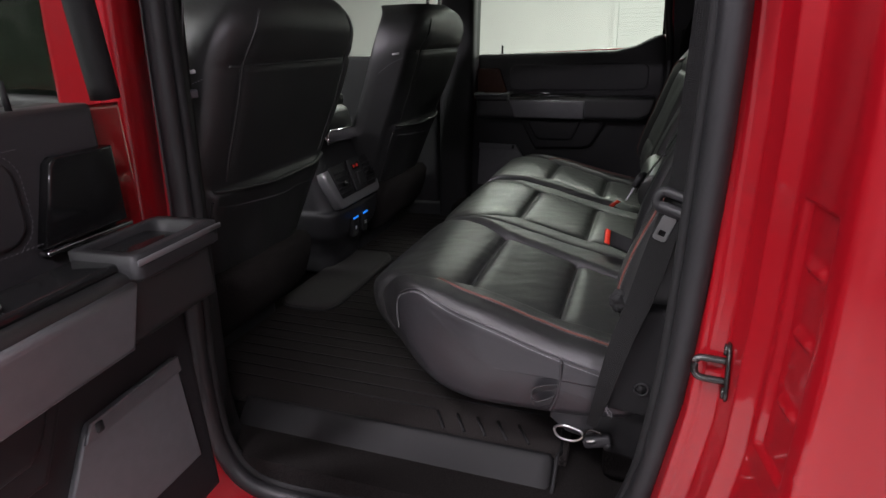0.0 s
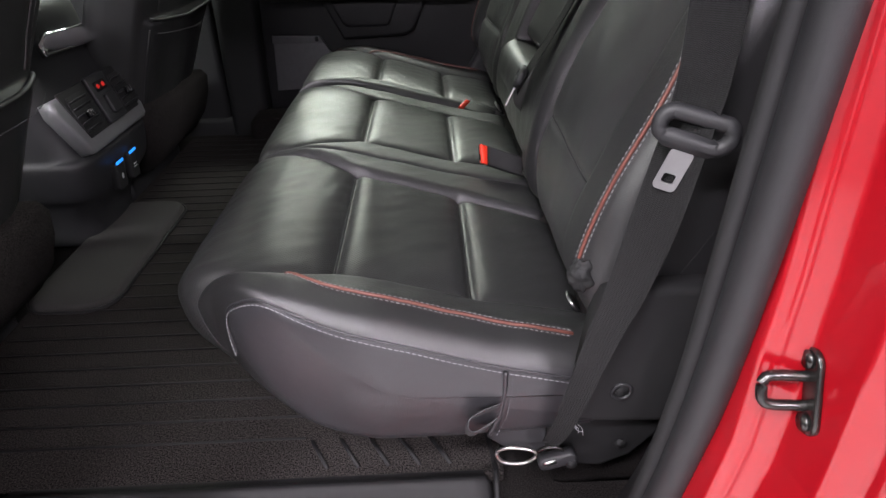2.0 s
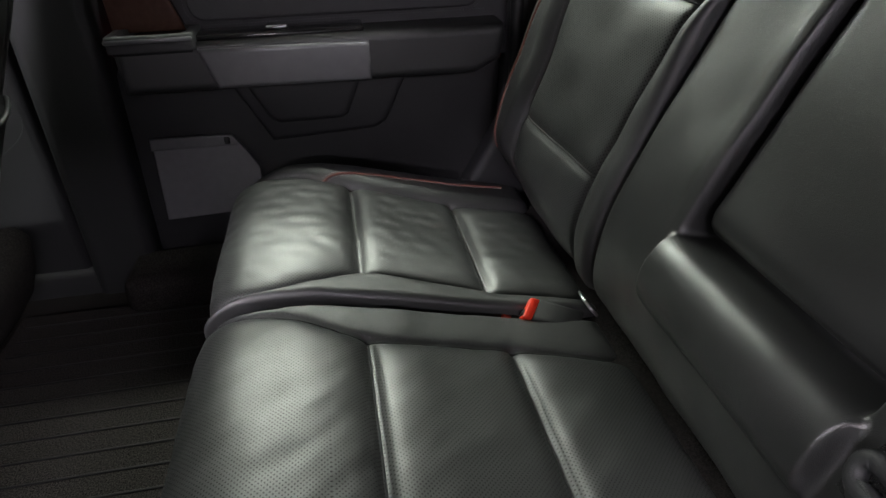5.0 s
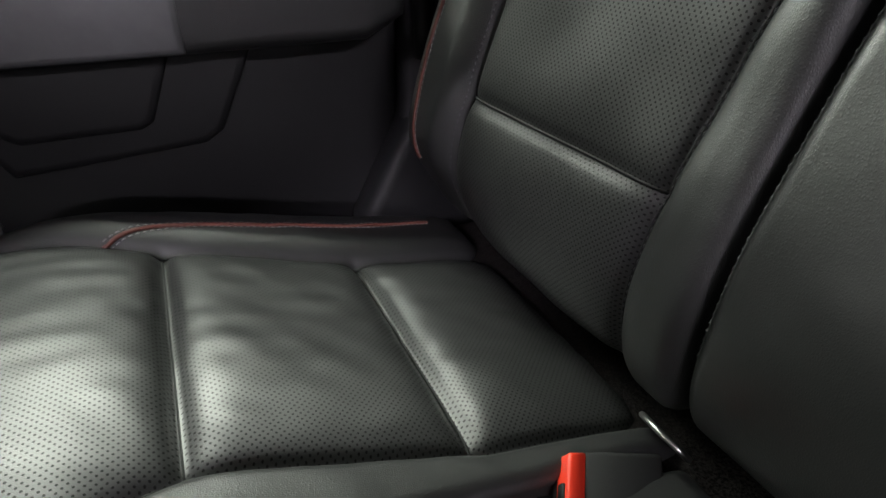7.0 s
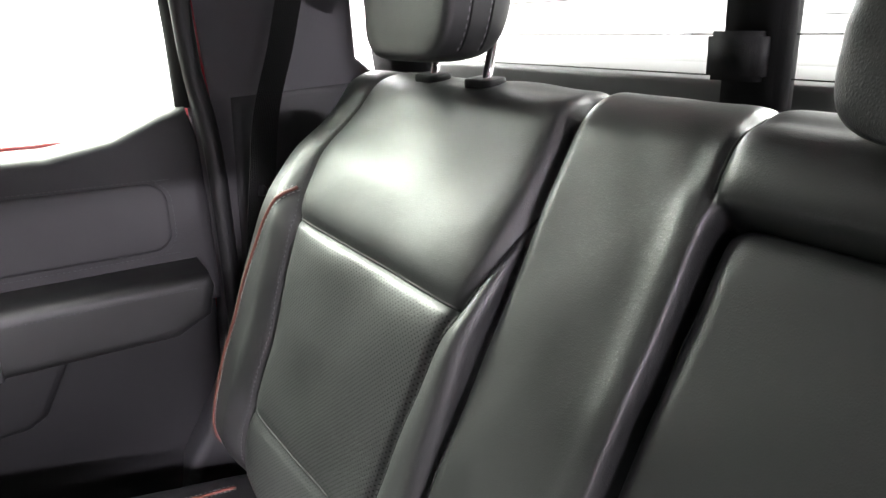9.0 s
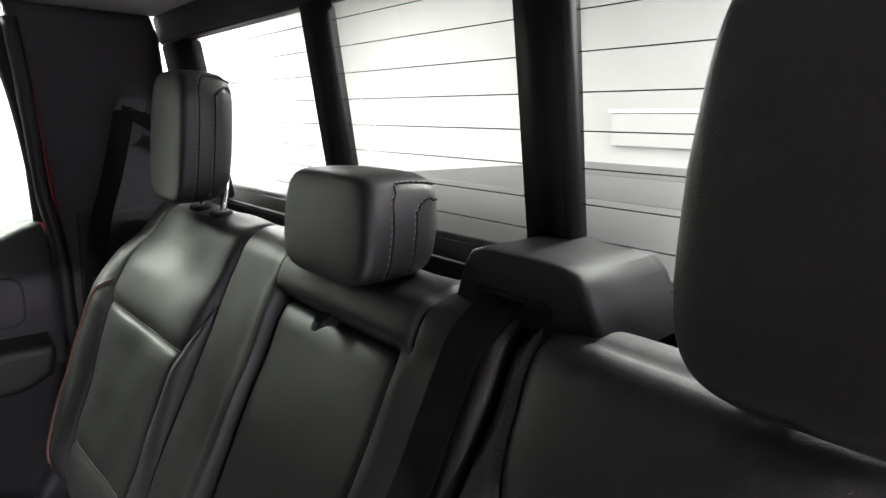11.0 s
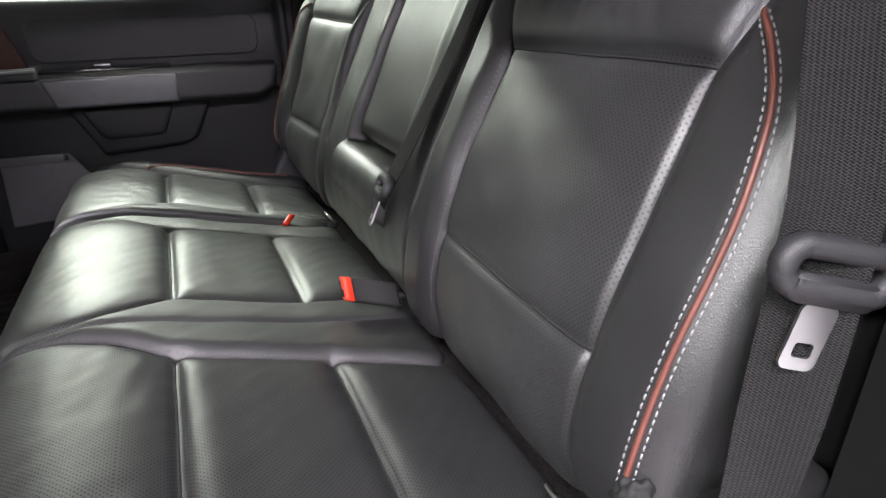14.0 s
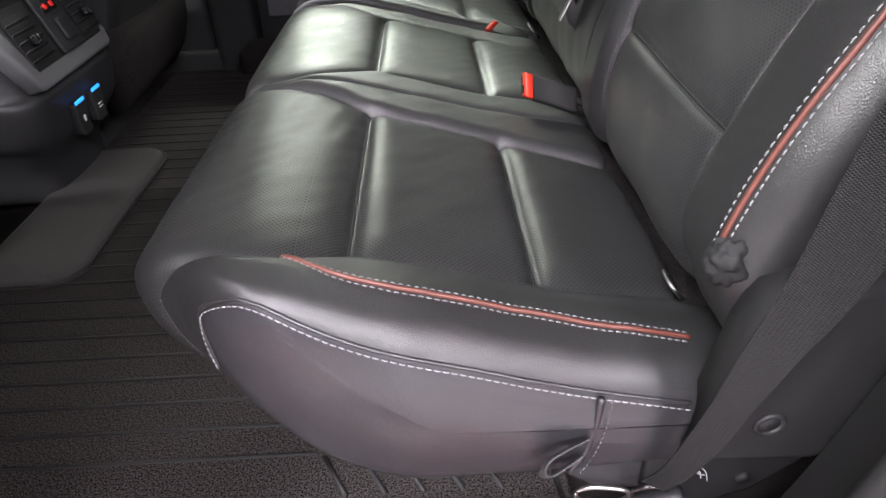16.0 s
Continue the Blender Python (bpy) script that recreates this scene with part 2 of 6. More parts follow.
def spline(pts, n, closed=False):
    """Points evenly along a smooth curve through pts."""
    p = np.asarray(pts, float)
    if len(p) == 2:
        return p[0] + np.linspace(0, 1, n)[:, None] * (p[1] - p[0])
    q = np.vstack([p[-1], p, p[0], p[1]]) if closed else np.vstack([2 * p[0] - p[1], p, 2 * p[-1] - p[-2]])
    out = []
    for k in range(1, len(q) - 2):
        a, b, c, d = q[k - 1], q[k], q[k + 1], q[k + 2]
        t = np.linspace(0, 1, 24, endpoint=False)[:, None]
        out.append(0.5 * (2 * b + (c - a) * t + (2 * a - 5 * b + 4 * c - d) * t**2 + (3 * b - a - 3 * c + d) * t**3))
    out = np.vstack(out + [q[-2][None]])
    s = np.r_[0, np.cumsum(np.linalg.norm(np.diff(out, axis=0), axis=1))]
    at = np.linspace(0, s[-1], n)
    return np.stack([np.interp(at, s, out[:, k]) for k in range(out.shape[1])], 1)


def smooth01(a, b, x):
    t = np.clip((x - a) / (b - a), 0, 1)
    return t * t * (3 - 2 * t)


def grid_faces(nu, nv, close_v=False):
    faces = []
    for i in range(nu - 1):
        for j in range(nv if close_v else nv - 1):
            k = (j + 1) % nv
            faces.append((i * nv + j, i * nv + k, (i + 1) * nv + k, (i + 1) * nv + j))
    return faces


def tube(path, radius, sides=8, closed=False, flat=1.0):
    """A round bar along a path of points."""
    p = np.asarray(path, float)
    t = np.gradient(p, axis=0)
    if closed:
        t = np.roll(p, -1, 0) - np.roll(p, 1, 0)
    t /= np.linalg.norm(t, axis=1)[:, None] + 1e-12
    ref = np.array([0.13, 0.31, 0.94])
    a = np.cross(t, ref)
    a /= np.linalg.norm(a, axis=1)[:, None] + 1e-9
    b = np.cross(t, a)
    ang = np.linspace(0, 2 * np.pi, sides, endpoint=False)
    r = np.broadcast_to(np.asarray(radius, float), (len(p),))[:, None, None]
    v = p[:, None] + r * (np.cos(ang)[None, :, None] * a[:, None] + flat * np.sin(ang)[None, :, None] * b[:, None])
    n = len(p)
    faces = grid_faces(n, sides, True)
    if closed:
        faces += [((n - 1) * sides + j, (n - 1) * sides + (j + 1) % sides, (j + 1) % sides, j) for j in range(sides)]
    else:
        faces += [tuple(range(sides))[::-1], tuple((n - 1) * sides + j for j in range(sides))]
    return v.reshape(-1, 3), faces


def ribbon(path, across, width, thick=0.0016, curl=0.0):
    """A strap: centre points, unit directions across it, and its width."""
    p, a = np.asarray(path, float), np.asarray(across, float)
    a = a / np.linalg.norm(a, axis=1)[:, None]
    t = np.gradient(p, axis=0)
    n = np.cross(t, a)
    n /= np.linalg.norm(n, axis=1)[:, None] + 1e-9
    k = np.linspace(-0.5, 0.5, 9)
    w = np.broadcast_to(np.asarray(width, float), (len(p),))
    c = np.broadcast_to(np.asarray(curl, float), (len(p),))
    s = np.r_[0, np.cumsum(np.linalg.norm(np.diff(p, axis=0), axis=1))]
    rows, uv = [], []
    for i in range(len(p)):
        top = [p[i] + a[i] * w[i] * q + n[i] * (thick / 2 + c[i] * (q * q * 4 - 1)) for q in k]
        low = [p[i] + a[i] * w[i] * q + n[i] * (-thick / 2 + c[i] * (q * q * 4 - 1)) for q in k[::-1]]
        rows.append(top + low)
        uv.append([(q * w[i], s[i]) for q in k] + [(q * w[i], s[i]) for q in k[::-1]])
    m = len(rows[0])
    faces = grid_faces(len(p), m, True) + [tuple(range(m))[::-1], tuple((len(p) - 1) * m + j for j in range(m))]
    return np.array(rows).reshape(-1, 3), faces, np.array(uv).reshape(-1, 2)


def stitches(path, normals, length=0.0045, gap=0.0022, wide=0.0011):
    """Separate threads that lie along a path."""
    p, nn = np.asarray(path, float), np.asarray(normals, float)
    s = np.r_[0, np.cumsum(np.linalg.norm(np.diff(p, axis=0), axis=1))]

    def at(d):
        return np.array([np.interp(d, s, p[:, k]) for k in range(3)]), np.array([np.interp(d, s, nn[:, k]) for k in range(3)])

    verts, faces, d = [], [], 0.0
    while d + length < s[-1]:
        a, n = at(d)
        m, _ = at(d + length / 2)
        b, _ = at(d + length)
        side = np.cross(b - a, n)
        side *= wide / 2 / (np.linalg.norm(side) + 1e-9)
        up = n / (np.linalg.norm(n) + 1e-9) * wide * 0.8
        k = len(verts)
        verts += [a - side, a + side, m + side * 1.2 + up, m - side * 1.2 + up, b + side, b - side]
        faces += [(k, k + 1, k + 2, k + 3), (k + 3, k + 2, k + 4, k + 5), (k, k + 3, k + 5), (k + 1, k + 4, k + 2)]
        d += length + gap
    return verts, faces


def box(lo, hi, bevel=0.004, segments=2):
    bm = bmesh.new()
    bmesh.ops.create_cube(bm, size=1)
    for v in bm.verts:
        v.co = [lo[k] + (v.co[k] + 0.5) * (hi[k] - lo[k]) for k in range(3)]
    if bevel:
        bmesh.ops.bevel(bm, geom=bm.edges[:], offset=bevel, segments=segments, profile=0.6, affect="EDGES")
    return bm


def slab(outline, origin, ax, ay, az, thick, bevel=0.004, segments=2):
    """A plate: a 2D outline along ax and ay from origin, thick along az."""
    bm = bmesh.new()
    o, ax, ay, az = (Vector(v) for v in (origin, ax, ay, az))
    low = [bm.verts.new(o + ax * u + ay * v) for u, v in outline]
    top = [bm.verts.new(o + ax * u + ay * v + az * thick) for u, v in outline]
    n = len(outline)
    bm.faces.new(low[::-1])
    cap = bm.faces.new(top)
    for k in range(n):
        bm.faces.new((low[k], low[(k + 1) % n], top[(k + 1) % n], top[k]))
    bmesh.ops.recalc_face_normals(bm, faces=bm.faces[:])
    if bevel:
        bmesh.ops.bevel(bm, geom=list(cap.edges), offset=bevel, segments=segments, profile=0.6, affect="EDGES", clamp_overlap=True)
    return bm


def rounded(w, h, r, n=5, cx=0.0, cy=0.0):
    """The outline of a rectangle with round corners."""
    out = []
    for qx, qy, a0 in ((1, 1, 0), (-1, 1, 90), (-1, -1, 180), (1, -1, 270)):
        for k in range(n + 1):
            a = radians(a0 + 90 * k / n)
            out.append((cx + qx * (w / 2 - r) + r * math.cos(a), cy + qy * (h / 2 - r) + r * math.sin(a)))
    return out


def disc(centre, axis, radius, depth, sides=20, bevel=0.0008):
    bm = bmesh.new()
    bmesh.ops.create_cone(bm, cap_ends=True, segments=sides, radius1=radius, radius2=radius, depth=depth)
    if bevel:
        bmesh.ops.bevel(bm, geom=[e for e in bm.edges if len(e.link_faces) == 2 and e.calc_face_angle(0) > 1], offset=bevel, segments=2, affect="EDGES")
    turn = Vector(axis).to_track_quat("Z", "Y").to_matrix().to_4x4()
    bm.transform(Matrix.Translation(centre) @ turn)
    return bm


class Pad:
    """An upholstered body: a profile in x and z swept along y, with padding, seams and rounded ends.
    q runs along the profile: x (or z) on its main face, and the way past that."""

    def __init__(self, profile, n, y0, y1, ny, sign, along, height, r0=0.05, r1=0.02, shift=None):
        p = spline(profile, n)
        t = np.gradient(p, axis=0)
        t /= np.linalg.norm(t, axis=1)[:, None]
        nrm = np.stack([t[:, 1], -t[:, 0]], 1) * sign
        s = np.r_[0, np.cumsum(np.linalg.norm(np.diff(p, axis=0), axis=1))]
        if along == "x":
            k = int(np.argmin(np.abs(p[:, 0] + 0.05) + (p[:, 1] < 0.3)))
            q = -0.05 - (s - s[k])
            q[:k] = p[:k, 0]
        else:
            k = int(np.argmax(p[:, 1] > 0.86))
            q = 0.86 + (s - s[k])
            q[:k] = p[:k, 1]
        e = np.linspace(0, 1, 12)
        ys = np.r_[y0 + r0 * (1 - np.cos(e * np.pi / 2)), np.linspace(y0 + r0, y1 - r1, ny)[1:-1], y1 - r1 * (1 - np.cos(e[::-1] * np.pi / 2))]
        Q, Y = np.meshgrid(q, ys, indexing="ij")
        i0, i1 = np.clip(1 - (Y - y0) / r0, 0, 1), np.clip(1 - (y1 - Y) / r1, 0, 1)
        inset = r0 * (1 - np.sqrt(np.maximum(1 - i0**2, 0))) + r1 * (1 - np.sqrt(np.maximum(1 - i1**2, 0)))
        h = height(Q, Y) - inset
        X = p[:, None, 0] + nrm[:, None, 0] * h
        Z = p[:, None, 1] + nrm[:, None, 1] * h
        if shift is not None:
            X = X + shift(X, Y, Z)
        self.P, self.q, self.y = np.stack([X, Y + 0 * X, Z], -1), q, ys
        self.Q, self.Y, self.sign, self.cap = Q, Y, sign, None

    def geometry(self, which=None):
        nu, nv = self.P.shape[:2]
        verts = list(self.P.reshape(-1, 3))
        faces = grid_faces(nu, nv)
        uv = np.stack([self.Y, self.Q], -1).reshape(-1, 2)
        uv = [tuple(u) for u in uv]
        idx = [0] * len(faces)
        if which is not None:
            qc = 0.25 * (self.Q[:-1, :-1] + self.Q[1:, :-1] + self.Q[:-1, 1:] + self.Q[1:, 1:])
            yc = 0.25 * (self.Y[:-1, :-1] + self.Y[1:, :-1] + self.Y[:-1, 1:] + self.Y[1:, 1:])
            idx = list(which(qc, yc).astype(int).ravel())
        for j, flip in ((0, False), (nv - 1, True)):
            ring = [i * nv + j for i in range(nu)]
            rim = np.array([verts[k] for k in ring])
            mid = rim.mean(axis=0)
            bow = np.array([0, -1.0 if j == 0 else 1.0, 0])
            for share in (0.93, 0.78, 0.5, 0.22):
                inner = []
                for k in range(nu):
                    flat = mid + (rim[k] - mid) * [share, 1, share]
                    if self.cap is not None:
                        flat[1] = rim[k][1] + self.cap(flat[0]) - self.cap(rim[k][0])
                    inner.append(len(verts))
                    verts.append(flat + bow * 0.006 * (1 - share**2) + [0, 0, 0])
                    uv.append((flat[0], flat[2]))
                for k in range(nu):
                    a, b = k, (k + 1) % nu
                    f = (ring[a], ring[b], inner[b], inner[a])
                    faces.append(f if not flip else f[::-1])
                    idx.append(2 if j == 0 and which is not None else 0)
                ring = inner
            c = len(verts)
            verts.append(mid * [1, 0, 1] + [0, rim[0][1] + (self.cap(mid[0]) - self.cap(rim[0][0]) if self.cap else 0.0), 0] + bow * 0.006)
            uv.append((mid[0], mid[2]))
            for k in range(nu):
                a, b = ring[k], ring[(k + 1) % nu]
                faces.append((a, b, c) if not flip else (b, a, c))
                idx.append(2 if j == 0 and which is not None else 0)
        back = [(0 * nv + j) for j in range(nv)], [((nu - 1) * nv + j) for j in range(nv)]
        for j in range(nv - 1):
            faces.append((back[0][j], back[1][j], back[1][j + 1], back[0][j + 1]))
            idx.append(0)
        if self.sign < 0:
            faces = [f[::-1] for f in faces]
        return verts, faces, uv, idx

    def at(self, q, y, off=0.0):
        order = np.argsort(self.q)
        i = np.interp(q, self.q[order], order.astype(float))
        j = np.interp(y, self.y, np.arange(len(self.y)))
        i0, j0 = int(min(i, len(self.q) - 2)), int(min(j, len(self.y) - 2))
        a, b = i - i0, j - j0
        P = self.P
        point = (P[i0, j0] * (1 - a) + P[i0 + 1, j0] * a) * (1 - b) + (P[i0, j0 + 1] * (1 - a) + P[i0 + 1, j0 + 1] * a) * b
        n = np.cross(P[i0, j0 + 1] - P[i0, j0], P[i0 + 1, j0] - P[i0, j0]) * self.sign
        n = n / (np.linalg.norm(n) + 1e-12)
        return point + n * off, n

    def path(self, pts, step=0.004, off=0.0):
        pts = np.asarray(pts, float)
        n = max(4, int(np.linalg.norm(np.diff(pts, axis=0), axis=1).sum() / step))
        both = [self.at(q, y, off) for q, y in spline(pts, n)]
        return np.array([b[0] for b in both]), np.array([b[1] for b in both])


def near_line(Q, Y, pts, n=60):
    """Distance of (q, y) from a curve."""
    c = spline(pts, n)
    best = np.full(Q.shape, 9.0)
    for a, b in zip(c[:-1], c[1:]):
        d = b - a
        t = np.clip(((Q - a[0]) * d[0] + (Y - a[1]) * d[1]) / (d @ d + 1e-12), 0, 1)
        best = np.minimum(best, np.hypot(Q - a[0] - t * d[0], Y - a[1] - t * d[1]))
    return best


def groove(Q, Y, pts, depth=0.006, wide=0.006):
    d = near_line(Q, Y, pts)
    return -depth * np.exp(-((d / wide) ** 2)) - depth * 0.5 * np.exp(-((d / (wide * 3)) ** 2))


def puff(u, v, amount, power=4):
    inside = (u > 0) & (u < 1) & (v > 0) & (v < 1)
    return np.where(inside, amount * (1 - np.abs(2 * u - 1) ** power) * (1 - np.abs(2 * v - 1) ** power), 0)


def wobble(Q, Y, scale, amount, seed):
    """Slow random unevenness."""
    rng = np.random.default_rng(seed)
    out = np.zeros(Q.shape)
    for _ in range(10):
        kx, ky = rng.normal(size=2) * scale
        out += np.sin(kx * Q + ky * Y + rng.uniform(0, 6.3))
    return out * amount / 3


# ---- workshop round the truck ----
def plane_part(name, lo, hi, mat, parent=None, bevel=0.0):
    return part(name, box(lo, hi, bevel), mat, parent, smooth=False)


X0, X1, Y0, Y1, TOP = ROOM
tagged(plane_part("ground", (X0 - 0.2, Y0 - 0.2, GROUND - 0.2), (X1 + 0.2, Y1 + 0.2, GROUND), CONCRETE), "pale grey sealed concrete workshop floor", "floor", kind="structure")
tagged(plane_part("ceiling", (X0 - 0.2, Y0 - 0.2, TOP), (X1 + 0.2, Y1 + 0.2, TOP + 0.2), CEIL), "workshop ceiling, colour darkened to cut bounced light", "ceiling", kind="structure")
tagged(plane_part("wall_west", (X0 - 0.2, Y0, GROUND), (X0, Y1, TOP), DIM_WALL), "workshop wall, colour darkened to cut bounced light", "wall", kind="structure")
tagged(plane_part("wall_east", (X1, Y0, GROUND), (X1 + 0.2, Y1, TOP), PALE_WALL), "pale workshop wall, toned down under the rear lamp", "wall", kind="structure")
tagged(plane_part("wall_south", (X0, Y0 - 0.2, GROUND), (X1, Y0, TOP), DIM_WALL), "workshop wall, colour darkened to cut bounced light", "wall", kind="structure")
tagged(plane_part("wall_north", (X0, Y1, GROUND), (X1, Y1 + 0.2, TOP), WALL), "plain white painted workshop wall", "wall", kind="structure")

# sectional door in the north wall, with its fine horizontal ribs
gate = thing("garage_door", (1.2, Y1 - 0.05, GROUND), "white ribbed steel garage door, closed", "garage door")
for k in range(44):
    z = GROUND + 0.01 + k * 0.06
    part("slat", box((-0.25, Y1 - 0.03, z), (2.3, Y1 - 0.012, z + 0.0595), 0.003, 1), DOOR_WHITE, gate, smooth=False)
part("jamb", box((-0.32, Y1 - 0.05, GROUND), (-0.253, Y1 - 0.004, 2.2), 0.006), DOOR_WHITE, gate, smooth=False)
part("jamb", box((2.303, Y1 - 0.06, GROUND), (2.42, Y1 - 0.004, 2.2), 0.006), GREYBOX, gate, smooth=False)

# column, wall box and hatch frame
col = thing("wall_column", (X1 - 0.1, 4.1, GROUND), "grey painted steel column against the white wall", "column")
part("shaft", box((X1 - 0.14, 4.0, GROUND), (X1 - 0.004, 4.22, TOP - 0.004), 0.01), GREYBOX, col, smooth=False)
vent = thing("wall_box", (X1 - 0.06, 2.5, 1.0), "pale grey metal box fixed on the white wall", "wall box")
part("body", box((X1 - 0.06, 2.28, 0.86), (X1 - 0.004, 3.40, 1.16), 0.01), PALE_WALL, vent, smooth=False)
part("frame", box((X1 - 0.07, 2.24, 1.165), (X1 - 0.003, 3.44, 1.20), 0.004), GREYBOX, vent, smooth=False)
hatch = thing("wall_hatch", (3.2, Y1 - 0.04, 1.0), "pale grey door frame on the white wall", "door frame")
part("leaf", box((2.9, Y1 - 0.03, GROUND), (3.6, Y1 - 0.004, 1.56), 0.01), GREYBOX, hatch, smooth=False)
part("lintel", box((2.85, Y1 - 0.06, 1.562), (3.68, Y1 - 0.005, 1.64), 0.006), DOOR_WHITE, hatch, smooth=False)

# one unseen fixture added above each of these lights
lamp_first = None
for lx, ly, _ in LAMPS:
    if lamp_first is None:
        lamp_first = thing("ceiling_lamp", (lx, ly, TOP), "long white ceiling lamp strip, lit, added out of view", "lamp", "workshop ceiling lamps")
        part("housing", box((lx - 0.7, ly - 0.2, TOP - 0.06), (lx + 0.7, ly + 0.2, TOP - 0.002), 0.006), DOOR_WHITE, lamp_first, smooth=False)
        part("diffuser", box((lx - 0.66, ly - 0.16, TOP - 0.075), (lx + 0.66, ly + 0.16, TOP - 0.062), 0.004), TUBE, lamp_first, smooth=False)
    else:
        copy_thing(lamp_first, Matrix.Translation((lx, ly, TOP)))

# ---- truck body ----
truck = thing("pickup_truck", (0, 0.72, GROUND), "red crew cab pickup truck with a rear door open", "truck")


def seal_x(z):
    return np.interp(z, [-0.2, 0.05, 0.12, 0.19, 0.38, 0.56, 0.78, 0.9, 1.3], [0.22, 0.28, 0.325, 0.355, 0.386, 0.397, 0.402, 0.40, 0.36])


def creased(corners, radii):
    """A line of straight runs with rounded corners, densely divided where it bends."""
    c = np.asarray(corners, float)
    out = [c[0]]
    for k in range(1, len(c) - 1):
        u, v = c[k - 1] - c[k], c[k + 1] - c[k]
        lu, lv = np.linalg.norm(u), np.linalg.norm(v)
        r = min(radii[k], lu * 0.45, lv * 0.45)
        p, q = c[k] + u / lu * r, c[k] + v / lv * r
        for t in np.linspace(0, 1, 9):
            out.append((1 - t) ** 2 * p + 2 * t * (1 - t) * c[k] + t * t * q)
    out.append(c[-1])
    out, fine = np.array(out), []
    for p, q in zip(out[:-1], out[1:]):
        n = min(24, max(1, int(np.linalg.norm(q - p) / 0.0015)))
        fine += [p + (q - p) * k / n for k in range(n)]
    return np.array(fine + [out[-1]])


def jamb():
    """Rear body side: the door's rear opening edge and the outer skin, swept upwards."""
    prof = creased([(0.010, 0.06), (0.017, 0.008), (0.030, 0.003), (0.050, -0.006), (0.058, -0.055), (0.069, -0.063), (0.080, -0.070), (0.098, -0.165), (0.104, -0.180), (0.122, -0.188), (0.42, -0.194), (1.9, -0.20)],
                   [0, 0.004, 0.006, 0.004, 0.003, 0.003, 0.004, 0.006, 0.006, 0.008, 0.01, 0])
    zs = np.r_[np.linspace(-0.34, 0.36, 40), np.linspace(0.37, 0.74, 150), np.linspace(0.76, 1.42, 40)]
    t = np.gradient(prof, axis=0)
    t /= np.linalg.norm(t, axis=1)[:, None]
    out = np.stack([t[:, 1], -t[:, 0]], 1)
    a = np.r_[0, np.cumsum(np.linalg.norm(np.diff(prof, axis=0), axis=1))]
    A, Z = np.meshgrid(a, zs, indexing="ij")
    s0, s1 = np.interp(0.0825, prof[:, 0], a), np.interp(0.0965, prof[:, 0], a)
    inside = smooth01(s0, s0 + 0.004, A) * smooth01(s1, s1 - 0.004, A)
    panel = inside * smooth01(0.41, 0.414, Z + 0.0) * smooth01(0.705, 0.70, Z)
    ribs = sum(np.exp(-(((Z - z) / 0.007) ** 2)) for z in (0.485, 0.565, 0.64)) * smooth01(s0 + 0.016, s0 + 0.026, A) * smooth01(s1 - 0.012, s1 - 0.022, A)
    low = inside * smooth01(0.31, 0.305, Z) * smooth01(0.05, 0.06, Z)
    lip = np.exp(-((((A - np.interp(0.030, prof[:, 0], a)) / 0.003) ** 2))) * 0.0015
    h = -0.0080 * panel + 0.0070 * ribs - 0.007 * low + lip
    lean = np.array([float(seal_x(z)) for z in zs])
    X = prof[:, None, 0] + lean[None] + out[:, None, 0] * h
    Y = -0.15 + prof[:, None, 1] + out[:, None, 1] * h - 0.05 * smooth01(0.9, 0.2, Z) + 0.03 * smooth01(0.7, 1.35, Z)
    Z = np.where(X > 0.74, np.minimum(Z, 0.80), Z)
    P = np.stack([X, Y, Z], -1)
    return P.reshape(-1, 3), [f[::-1] for f in grid_faces(len(prof), len(zs))]


part("side_panel", jamb(), RED, truck, "glossy red painted body side and door jamb")

opening = spline([(0.40, 0.95), (0.402, 0.78), (0.397, 0.56), (0.386, 0.38), (0.355, 0.19), (0.30, 0.08), (0.17, 0.03), (-0.1, 0.015), (-0.36, 0.005), (-0.45, 0.08),
                  (-0.468, 0.25), (-0.455, 0.45), (-0.438, 0.60), (-0.42, 0.94), (-0.39, 1.17), (-0.30, 1.26), (0.0, 1.29), (0.28, 1.27), (0.375, 1.15)], 200, True)
loop = np.stack([opening[:, 0], np.full(len(opening), -0.15), opening[:, 1]], 1)
part("door_seal", tube(loop, 0.019, 10, True), RUBBER, truck, "soft black rubber door seal")
centre = np.array([-0.03, -0.15, 0.62])
inner = loop + (centre - loop) / np.linalg.norm(centre - loop, axis=1)[:, None] * 0.021 + [0, 0.012, 0]
part("seal_lip", tube(inner, 0.009, 8, True), BLACK, truck, "thin black seal lip")


def flange(offset, y, radius, flat=1.0):
    way = loop - centre
    way[:, 1] = 0
    way /= np.linalg.norm(way, axis=1)[:, None]
    p = loop + way * offset
    p[:, 1] = y
    return p


def ring(a, b):
    n = len(a)
    v = np.vstack([a, b])
    return v, [(k, (k + 1) % n, n + (k + 1) % n, n + k) for k in range(n)]


ring_v, ring_f = ring(flange(0.012, -0.155, 0), flange(0.05, -0.235, 0))
ring_f = [f for f in ring_f if loop[f[0], 0] < 0.20 or loop[f[0], 2] > 1.2]
part("door_frame", (ring_v, ring_f), RED, truck, "glossy red door opening flange")
part("inner_frame", ring(flange(-0.012, -0.14, 0), flange(0.03, -0.06, 0)), BLACK, truck, "black trim behind the door seal")

